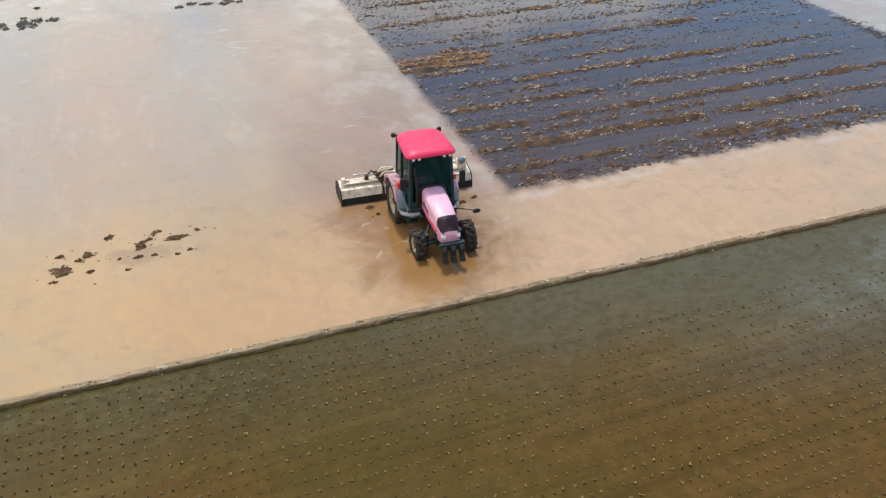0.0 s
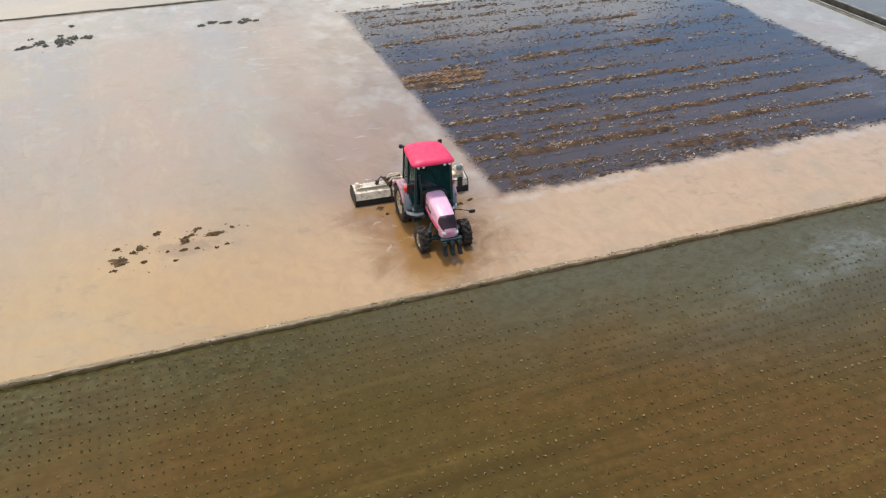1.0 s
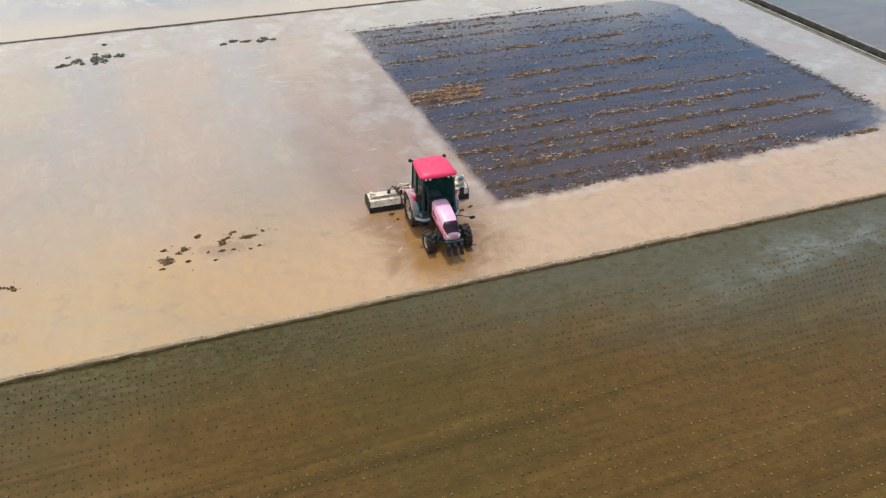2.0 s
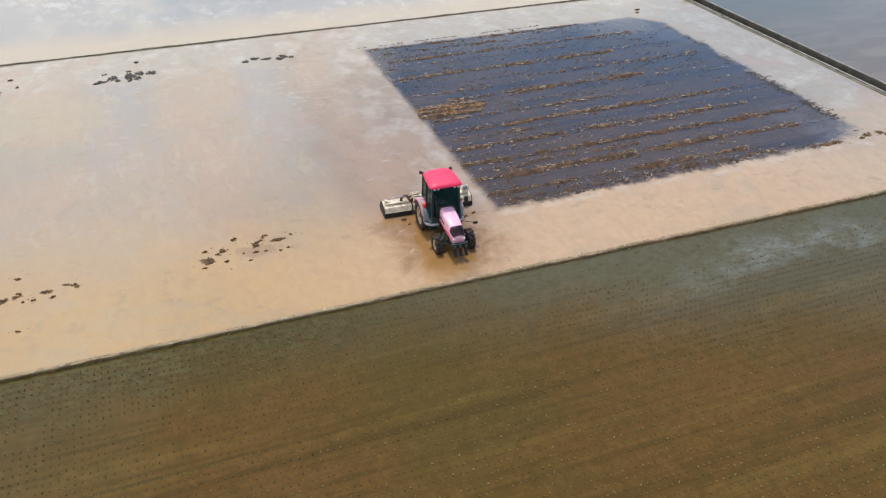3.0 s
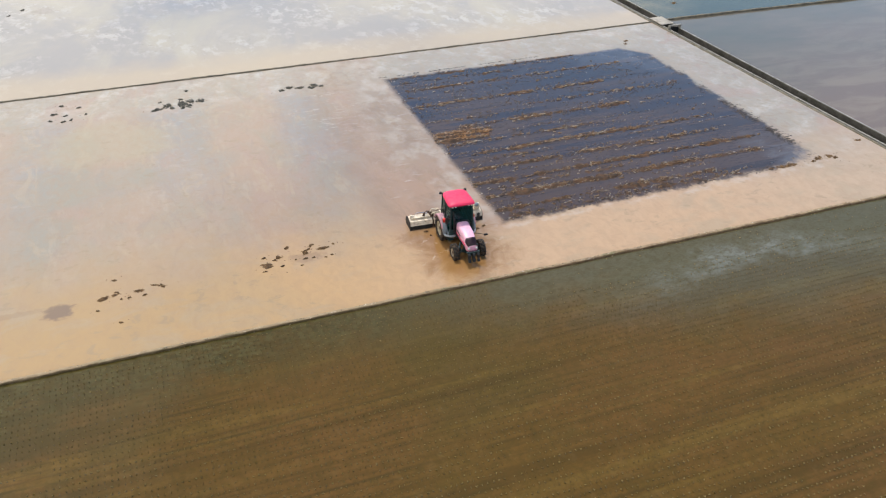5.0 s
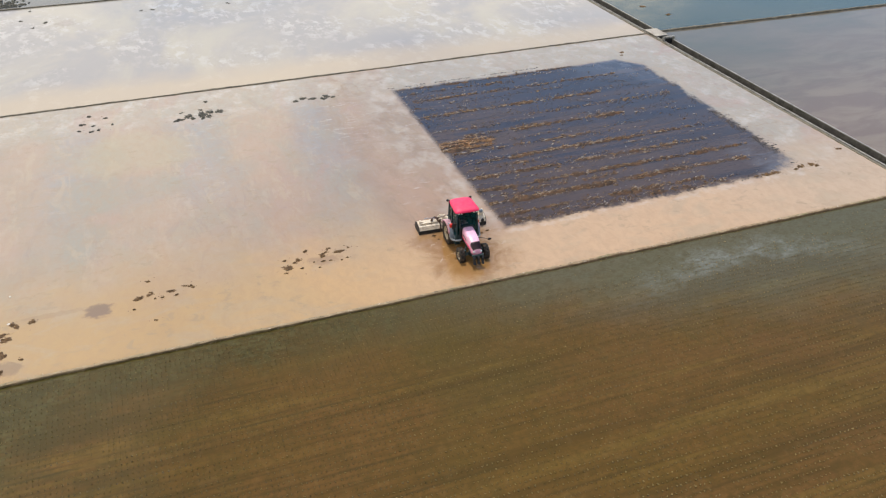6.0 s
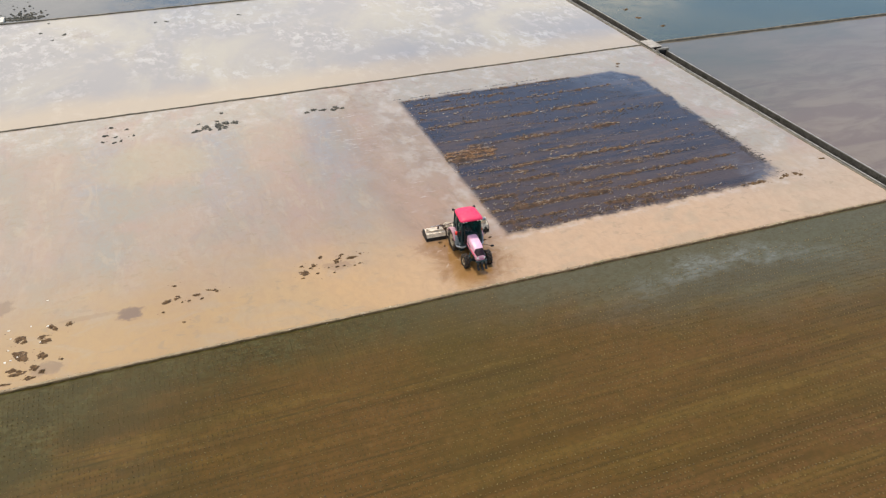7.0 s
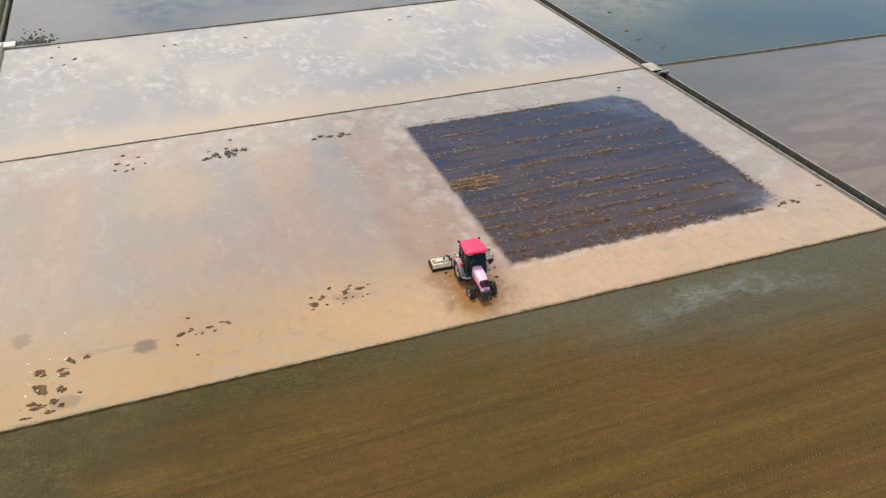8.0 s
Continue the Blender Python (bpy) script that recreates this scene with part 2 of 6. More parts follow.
    col = m.mix(m.ramp(far, 2.9, 0.9, 0.0, 0.9), col, (0.25, 0.128, 0.042))
    # thin curls of foam thrown out by the wheels
    curl = m.math("ABSOLUTE", m.math("SUBTRACT", m.noise(1.1, 3.0, 0.5, m.stretched(1.0, 0.8), 0.9), 0.5))
    near = m.math("MAXIMUM", m.blot(x, y, 4.6, 3.2, 1.6, 1.7, torn), m.math("MULTIPLY", m.blot(x, y, 7.6, 3.4, 1.2, 1.4, torn), 0.7))
    curl = m.math("MULTIPLY", m.math("MULTIPLY", m.ramp(curl, 0.045, 0.005), near), m.ramp(m.noise(2.6, 4.0, 0.6), 0.50, 0.64, 0.0, 0.32))
    col = m.mix(curl, col, (0.60, 0.50, 0.38))
    # the clear rectangle
    e1 = m.math("MINIMUM", m.math("SUBTRACT", x, 8.75), m.math("SUBTRACT", 29.25, x))
    e2 = m.math("MINIMUM", m.math("SUBTRACT", y, 4.15), m.math("SUBTRACT", 24.60, y))
    corner = m.math("MULTIPLY", m.math("SUBTRACT", 52.2, m.math("ADD", x, y)), 0.7)
    low_corner = m.math("MULTIPLY", m.math("SUBTRACT", m.math("SUBTRACT", y, m.math("MULTIPLY", x, 0.71)), -15.4), 0.45)
    d = m.math("MINIMUM", m.math("MINIMUM", e1, e2), m.math("MINIMUM", corner, low_corner))
    rag = m.math("MULTIPLY", m.math("SUBTRACT", m.noise(1.6, 7.0, 0.7, m.stretched(1.0, 0.7)), 0.5), m.ramp(x, 9.2, 10.5, 0.6, 1.4))
    rag = m.math("ADD", rag, m.math("MULTIPLY", m.math("SUBTRACT", m.noise(0.5, 5.0, 0.6), 0.5), m.ramp(x, 9.2, 10.5, 0.25, 1.3)))
    rag = m.math("MULTIPLY", rag, m.ramp(y, 21.5, 23.5, 1.0, 0.45))
    shore = m.math("ADD", d, rag)
    inside = m.ramp(shore, -0.16, m.ramp(m.math("SUBTRACT", x, y), 19.0, 25.0, 0.38, 0.75))
    fringe = m.math("MULTIPLY", m.ramp(m.math("ABSOLUTE", m.math("ADD", shore, 0.30)), 0.30, 0.05), m.ramp(y, 7.0, 5.0))
    col = m.mix(m.math("MULTIPLY", fringe, m.ramp(m.noise(0.9, 5.0, 0.6), 0.42, 0.62, 0.0, 0.4)), col, (0.50, 0.435, 0.37))
    silted = m.math("MULTIPLY", m.ramp(m.noise(0.5, 7.0, 0.65, m.stretched(0.35, 1.6)), 0.36, 0.60), m.ramp(m.math("ADD", y, m.math("MULTIPLY", x, 0.45)), 33.0, 20.0, 0.1, 1.0))
    silted = m.math("MAXIMUM", silted, m.ramp(m.math("ADD", y, m.math("MULTIPLY", m.noise(0.3, 4.0), 6.0)), 16.5, 10.0, 0.0, 0.8))
    # dark mud, with a little blue painted in for the mirrored sky
    sky_tinted_mud = m.mix(m.ramp(m.noise(0.8, 6.0, 0.65, m.stretched(0.5, 1.6)), 0.36, 0.64), (0.011, 0.011, 0.021), (0.024, 0.020, 0.026))
    furrow = m.noise(1.0, 4.0, 0.55, m.stretched(0.06, 1.5), 0.2)
    silted = m.math("MAXIMUM", silted, m.ramp(furrow, 0.46, 0.62, 0.0, 0.7))
    bed = m.mix(silted, sky_tinted_mud, (0.074, 0.047, 0.033))
    grit = m.ramp(m.noise(5.0, 7.0, 0.7, m.stretched(0.6, 1.4)), 0.52, 0.66, 0.0, m.ramp(y, 20.0, 8.0, 0.15, 0.7))
    bed = m.mix(grit, bed, (0.095, 0.066, 0.046))
    dark = m.ramp(m.noise(3.4, 7.0, 0.7, m.stretched(0.45, 1.7)), 0.54, 0.68, 0.0, 0.6)
    bed = m.mix(m.math("MAXIMUM", dark, m.ramp(furrow, 0.46, 0.34, 0.0, 0.55)), bed, (0.014, 0.014, 0.019))
    # eastern corners: fine settled silt, with the sky's blue reflection painted in
    veil = m.math("MAXIMUM", m.ramp(corner, 6.5, 0.0), m.ramp(low_corner, 0.9, 0.0))
    veil = m.math("MULTIPLY", veil, m.ramp(m.noise(0.35, 6.0, 0.62, None, 0.8), 0.36, 0.62))
    bed = m.mix(m.math("MULTIPLY", veil, 0.55), bed, (0.120, 0.130, 0.160))
    plume = m.blot(x, y, 28.3, 5.9, 2.6, 3.0, m.noise(0.45, 6.0, 0.62, m.stretched(0.6, 1.0, 1.0, 0.5), 0.8))
    plume = m.math("MULTIPLY", plume, m.ramp(m.noise(0.8, 6.0, 0.65, m.stretched(0.5, 1.3, 1.0, 0.4), 0.8), 0.36, 0.62, 0.05, 0.5))
    bed = m.mix(plume, bed, (0.128, 0.128, 0.142))
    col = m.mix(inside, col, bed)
    ripples = m.math("ADD", m.noise(2.4, 5.0, 0.6, m.stretched(1.0, 0.75)), m.math("MULTIPLY", m.noise(9.0, 3.0), 0.35))
    ripples = m.math("MULTIPLY", ripples, m.ramp(inside, 0.0, 1.0, 1.0, 0.45))
    m.bump(ripples, 0.35, 0.02)
    rough = m.math("MULTIPLY", m.ramp(m.noise(0.6, 4.0), 0.35, 0.65, 0.06, 0.18), m.ramp(inside, 0.0, 1.0, 1.0, 0.5))
    return m.done(col, rough, ior=1.33, spec=m.math("MULTIPLY", m.ramp(inside, 0.0, 1.0, 0.78, 0.88), m.ramp(m.math("MULTIPLY", silted, inside), 0.1, 0.9, 1.0, 0.78)))


def still_water(name, deep, shallow, scale, lo=0.38, hi=0.64, rough=(0.06, 0.16), bump=0.012, stretch=(1.0, 1.0), third=None):
    m = Nodes(name)
    col = m.mix(m.ramp(m.noise(scale, 6.0, 0.6, m.stretched(*stretch), 0.5), lo, hi), deep, shallow)
    if third:
        where = m.ramp(m.noise(scale * 1.6, 4.0, 0.6), 0.42, 0.62)
        col = m.mix(m.math("MULTIPLY", where, m.ramp(m.noise(scale * 11, 8.0, 0.68, m.stretched(*stretch), 0.2), 0.48, 0.60, 0.0, 0.75)), col, third)
        col = m.mix(m.math("MULTIPLY", where, m.ramp(m.noise(scale * 20, 7.0, 0.7, m.stretched(1.1, 0.7), 0.2), 0.56, 0.66, 0.0, 0.55)), col, (0.235, 0.205, 0.175))
        y = m.axes()[1]
        edge = m.ramp(m.math("ADD", y, m.math("MULTIPLY", m.noise(0.3, 4.0), 4.0)), 37.0, 32.5, 0.0, 0.8)
        col = m.mix(edge, col, (0.43, 0.34, 0.235))
        x = m.axes()[0]
        col = m.mix(m.math("MULTIPLY", m.blot(x, y, -13.92, 48.85, 0.95, 1.1, m.noise(1.2, 5.0, 0.6)), 0.6), col, (0.24, 0.195, 0.16))
    m.bump(m.noise(2.6, 5.0, 0.6, m.stretched(1.0, 0.7)), 0.3, bump)
    return m.done(col, m.ramp(m.noise(0.5, 4.0), 0.35, 0.65, rough[0], rough[1]), ior=1.33)


def east_water():
    """Thin grey water over brown mud that shows through towards the south."""
    m = Nodes("east_field_water")
    x, y, _ = m.axes()
    big = m.noise(0.06, 6.0, 0.6, m.stretched(0.6, 1.2), 0.5)
    col = m.mix(m.ramp(big, 0.38, 0.64), (0.095, 0.096, 0.074), (0.140, 0.118, 0.090))
    south = m.ramp(m.math("ADD", m.math("SUBTRACT", y, m.math("MULTIPLY", x, 0.35)), m.math("MULTIPLY", m.noise(0.12, 4.0, 0.6), 14.0)), 22.0, 2.0)
    mud = m.mix(m.ramp(m.noise(0.35, 7.0, 0.65, m.stretched(0.5, 1.4), 0.6), 0.40, 0.62), (0.165, 0.120, 0.092), (0.215, 0.165, 0.120))
    col = m.mix(m.math("MULTIPLY", south, 0.9), col, mud)
    m.bump(m.noise(2.6, 5.0, 0.6, m.stretched(1.0, 0.7)), 0.3, 0.012)
    return m.done(col, m.ramp(m.noise(0.5, 4.0), 0.35, 0.65, 0.06, 0.16), ior=1.33)


def planted_water():
    """Shallow water over the planted brown mud, with faint bands along the planting rows."""
    m = Nodes("planted_water")
    x, y, _ = m.axes()
    big = m.noise(0.16, 5.0, 0.6, m.stretched(0.6, 1.2), 0.4)
    col = m.mix(m.ramp(big, 0.36, 0.64), (0.126, 0.064, 0.016), (0.113, 0.063, 0.013))
    tone = m.noise(0.075, 4.0, 0.55, m.stretched(0.8, 1.3), 0.3)
    col = m.mix(m.ramp(tone, 0.54, 0.68, 0.0, 0.45), col, (0.068, 0.058, 0.012))
    col = m.mix(m.ramp(tone, 0.48, 0.36, 0.0, 0.7), col, (0.122, 0.060, 0.019))
    bands = m.noise(1.0, 4.0, 0.6, m.stretched(0.10, 2.4))
    col = m.mix(m.ramp(bands, 0.45, 0.62, 0.0, 0.25), col, (0.066, 0.036, 0.004))
    blot = m.noise(1.1, 7.0, 0.65, m.stretched(0.8, 1.0), 0.7)
    col = m.mix(m.ramp(blot, 0.52, 0.70, 0.0, 0.4), col, (0.078, 0.058, 0.014))
    # whole ranks lie lighter or darker, as each pass stirred the mud
    ranks = m.noise(1.0, 4.0, 0.62, m.stretched(0.035, 1.15), 0.15)
    col = m.mix(m.ramp(ranks, 0.53, 0.64, 0.0, 0.50), col, (0.150, 0.092, 0.020))
    col = m.mix(m.ramp(ranks, 0.48, 0.36, 0.0, 0.60), col, (0.066, 0.037, 0.008))
    # wheel tracks of the planter
    tracks = m.noise(1.0, 3.0, 0.6, m.stretched(0.05, 3.4), 0.3)
    col = m.mix(m.ramp(tracks, 0.56, 0.66, 0.0, m.ramp(x, 2.0, -8.0, 0.22, 0.45)), col, (0.060, 0.035, 0.005))
    # greenish silt: a strip along the bank that widens towards both ends
    reach = m.math("ADD", m.ramp(x, 2.0, 22.0, 1.6, 6.2), m.ramp(x, -12.0, -20.0, 0.0, 6.0))
    edge = m.math("ADD", m.math("ADD", y, reach), m.math("MULTIPLY", m.math("SUBTRACT", m.noise(0.4, 5.0, 0.6, None, 0.5), 0.5), 5.0))
    algae = m.ramp(edge, -3.2, 2.8, 0.0, 0.8)
    # the eastern tone also paints in a grey-green sky reflection
    col = m.mix(algae, col, m.mix(m.ramp(x, -6.0, 10.0), (0.050, 0.044, 0.012), (0.096, 0.098, 0.060)))
    # pale scum adrift beside the bank
    arc = m.math("MULTIPLY", m.math("POWER", m.math("DIVIDE", m.math("SUBTRACT", x, 19.0), 6.0), 2.0), 1.3)
    drift = m.math("ADD", m.math("ADD", m.math("ADD", y, 2.2), arc), m.math("MULTIPLY", m.math("SUBTRACT", m.noise(0.55, 4.0, 0.55), 0.5), 2.6))
    ends = m.math("MULTIPLY", m.ramp(x, 9.0, 18.0), m.ramp(x, 28.0, 22.0))
    scum = m.math("MULTIPLY", m.ramp(m.math("ABSOLUTE", drift), 1.5, 0.0), ends)
    scum = m.math("MULTIPLY", scum, m.ramp(m.noise(0.8, 7.0, 0.64, m.stretched(0.7, 1.3), 1.2), 0.40, 0.60, 0.25, 1.0))
    col = m.mix(m.math("MULTIPLY", scum, 0.60), col, (0.205, 0.222, 0.200))
    # brown water lies clear below the drift
    lee = m.math("MULTIPLY", m.ramp(m.math("ABSOLUTE", m.math("ADD", drift, 1.5)), 1.3, 0.2), m.math("MULTIPLY", ends, 0.5))
    col = m.mix(lee, col, (0.078, 0.066, 0.040))
    # lines that the planter's floats and wheels drew between the rows
    for gap, shift, width, dark in ((1.80, 0.35, 0.11, 0.44), (1.80, 1.10, 0.08, 0.36), (0.30, 0.07, 0.09, 0.26)):
        sway = m.math("MULTIPLY", m.math("SUBTRACT", m.noise(0.35, 3.0, 0.5, m.stretched(1.0, 0.3)), 0.5), 0.16)
        at = m.math("PINGPONG", m.math("ADD", m.math("ADD", y, shift + 90 * gap), sway), gap / 2)
        some = m.ramp(m.noise(1.0, 4.0, 0.6, m.stretched(0.16, 0.6)), 0.40, 0.62)
        line = m.math("MULTIPLY", m.ramp(at, width, 0.0), m.math("MULTIPLY", m.math("MULTIPLY", some, m.ramp(algae, 0.0, 0.7, 1.0, 0.1)), m.ramp(x, 6.0, -10.0, dark, dark * 1.7)))
        col = m.mix(line, col, (0.046, 0.030, 0.008))
    # small wind-blown swells beside the bank, their light and dark painted in green
    swell = m.ramp(m.noise(4.2, 4.0, 0.6, m.stretched(0.75, 1.2, 1.0, -0.3), 0.6), 0.44, 0.58)
    shore = m.math("MULTIPLY", m.ramp(edge, -2.2, 1.2), m.ramp(x, 6.0, -3.0))
    col = m.mix(m.math("MULTIPLY", shore, m.math("MULTIPLY", swell, 0.7)), col, (0.100, 0.092, 0.036))
    col = m.mix(m.math("MULTIPLY", shore, m.ramp(m.noise(5.2, 5.0, 0.62, m.stretched(0.8, 1.1)), 0.50, 0.62, 0.0, 0.6)), col, (0.026, 0.026, 0.007))
    # algae grows over the mud towards the western end
    moss = m.math("MULTIPLY", m.ramp(x, -5.0, -15.0), m.ramp(m.noise(0.5, 6.0, 0.62, m.stretched(0.6, 1.3), 0.6), 0.38, 0.62))
    col = m.mix(m.math("MULTIPLY", moss, 0.72), col, (0.046, 0.038, 0.012))
    # trodden, lumpy mud under the water
    lumps = m.noise(3.6, 5.0, 0.62, m.stretched(1.0, 0.6), 0.3)
    bare = m.ramp(algae, 0.0, 0.7, 1.0, 0.25)
    col = m.mix(m.math("MULTIPLY", m.ramp(lumps, 0.50, 0.62, 0.0, 0.30), bare), col, (0.062, 0.044, 0.009))
    col = m.mix(m.math("MULTIPLY", m.ramp(lumps, 0.46, 0.36, 0.0, 0.20), bare), col, (0.155, 0.098, 0.034))
    fine = m.ramp(m.noise(5.0, 6.0, 0.7, m.stretched(0.7, 1.0), 0.8), 0.38, 0.66, 0.0, 0.5)
    col = m.mix(fine, col, (0.058, 0.038, 0.008))
    specks = m.ramp(m.noise(3.2, 8.0, 0.75, None, 1.0), 0.60, 0.70, 0.0, 0.5)
    col = m.mix(specks, col, (0.15, 0.105, 0.035))
    m.bump(m.noise(3.0, 5.0, 0.6, m.stretched(1.0, 0.7)), 0.25, 0.008)
    return m.done(col, m.ramp(m.noise(0.5, 4.0), 0.35, 0.65, 0.03, 0.08), ior=1.33, spec=0.25)


def wet_soil(name, dark, light, scale=5.0, rough=0.55, spec=0.5):
    m = Nodes(name)
    col = m.mix(m.ramp(m.noise(scale, 7.0, 0.65), 0.35, 0.68), dark, light)
    m.bump(m.noise(scale * 6, 6.0, 0.7), 0.8, 0.02)
    return m.done(col, m.ramp(m.noise(scale * 2, 4.0), 0.3, 0.7, rough * 0.6, min(1.0, rough * 1.3)), spec=spec)


def bank_soil():
    """A crumbly crest, tan to olive, over a thin soaked foot darkened for shade."""
    m = Nodes("bank_soil")
    x, _, z = m.axes()
    crest = m.mix(m.ramp(m.noise(2.2, 7.0, 0.65), 0.35, 0.68), (0.205, 0.136, 0.076), (0.38, 0.275, 0.168))
    olive = m.math("MULTIPLY", m.ramp(m.noise(0.45, 5.0, 0.6), 0.46, 0.62), m.ramp(m.noise(5.0, 5.0, 0.65), 0.36, 0.60, 0.2, 0.8))
    crest = m.mix(olive, crest, (0.150, 0.140, 0.062))
    crest = m.mix(m.ramp(m.noise(0.8, 4.0, 0.6, m.stretched(0.6, 1.0)), 0.56, 0.70, 0.0, 0.6), crest, (0.19, 0.105, 0.058))
    crest = m.mix(m.ramp(x, 6.0, 1.0, 0.0, 0.45), crest, (0.36, 0.275, 0.165))
    # these foot tones also hold the shade of the bank's southern face
    wet = m.ramp(m.noise(3.0, 6.0, 0.65), 0.35, 0.65)
    foot = m.mix(m.ramp(x, -2.0, 8.0), m.mix(wet, (0.100, 0.070, 0.030), (0.180, 0.128, 0.060)), m.mix(wet, (0.110, 0.066, 0.034), (0.210, 0.132, 0.072)))
    crest = m.mix(m.ramp(m.noise(7.0, 5.0, 0.7, m.stretched(0.6, 1.5)), 0.60, 0.68, 0.0, 0.7), crest, (0.66, 0.58, 0.47))
    level = m.math("ADD", m.math("SUBTRACT", z, m.ramp(x, 8.0, 0.0, 0.0, 0.012)), m.math("MULTIPLY", m.math("SUBTRACT", m.noise(1.7, 6.0, 0.65), 0.5), 0.07))
    m.bump(m.noise(14.0, 6.0, 0.7), 0.8, 0.02)
    return m.done(m.mix(m.ramp(level, -0.030, 0.014), foot, crest), 0.8, spec=0.3)


def island_material(name, a, b, rough, power=1.5):
    """For loose stuff: every piece has its own shade."""
    m = Nodes(name)
    geo = m.nt.nodes.new("ShaderNodeNewGeometry")
    col = m.mix(m.math("POWER", geo.outputs["Random Per Island"], power), a, b)
    col = m.mix(m.ramp(m.noise(9.0, 5.0), 0.4, 0.7, 0.0, 0.5), col, tuple(c * 0.6 for c in a))
    return m.done(col, rough)


def old_straw():
    """Rotting straw, rusty in the thick heap, bleached on a few blades."""
    m = Nodes("old_straw")
    x, y, _ = m.axes()
    geo = m.nt.nodes.new("ShaderNodeNewGeometry")
    each = geo.outputs["Random Per Island"]
    col = m.mix(m.ramp(each, 0.0, 0.75), (0.20, 0.105, 0.045), (0.57, 0.39, 0.23))
    col = m.mix(m.ramp(each, 0.80, 0.90), col, (0.95, 0.85, 0.70))
    heap = m.blot(x, y, 10.6, 14.4, 2.6, 1.0, m.noise(0.8, 3.0))
    return m.done(m.mix(m.math("MULTIPLY", heap, 0.3), col, (0.72, 0.36, 0.13)), 0.7)


def rice_leaf():
    """Yellowing seedlings; those in the west stand darker and soaked."""
    m = Nodes("rice_leaf")
    geo = m.nt.nodes.new("ShaderNodeNewGeometry")
    x = m.axes()[0]
    col = m.mix(m.math("POWER", geo.outputs["Random Per Island"], 1.5), (0.13, 0.094, 0.032), (0.33, 0.240, 0.096))
    soaked = m.ramp(m.math("ADD", x, m.math("MULTIPLY", m.math("SUBTRACT", m.noise(0.25, 4.0), 0.5), 22.0)), 3.0, -9.0, 0.0, 0.28)
    return m.done(m.mix(soaked, col, (0.045, 0.042, 0.012)), 0.7, spec=0.2)


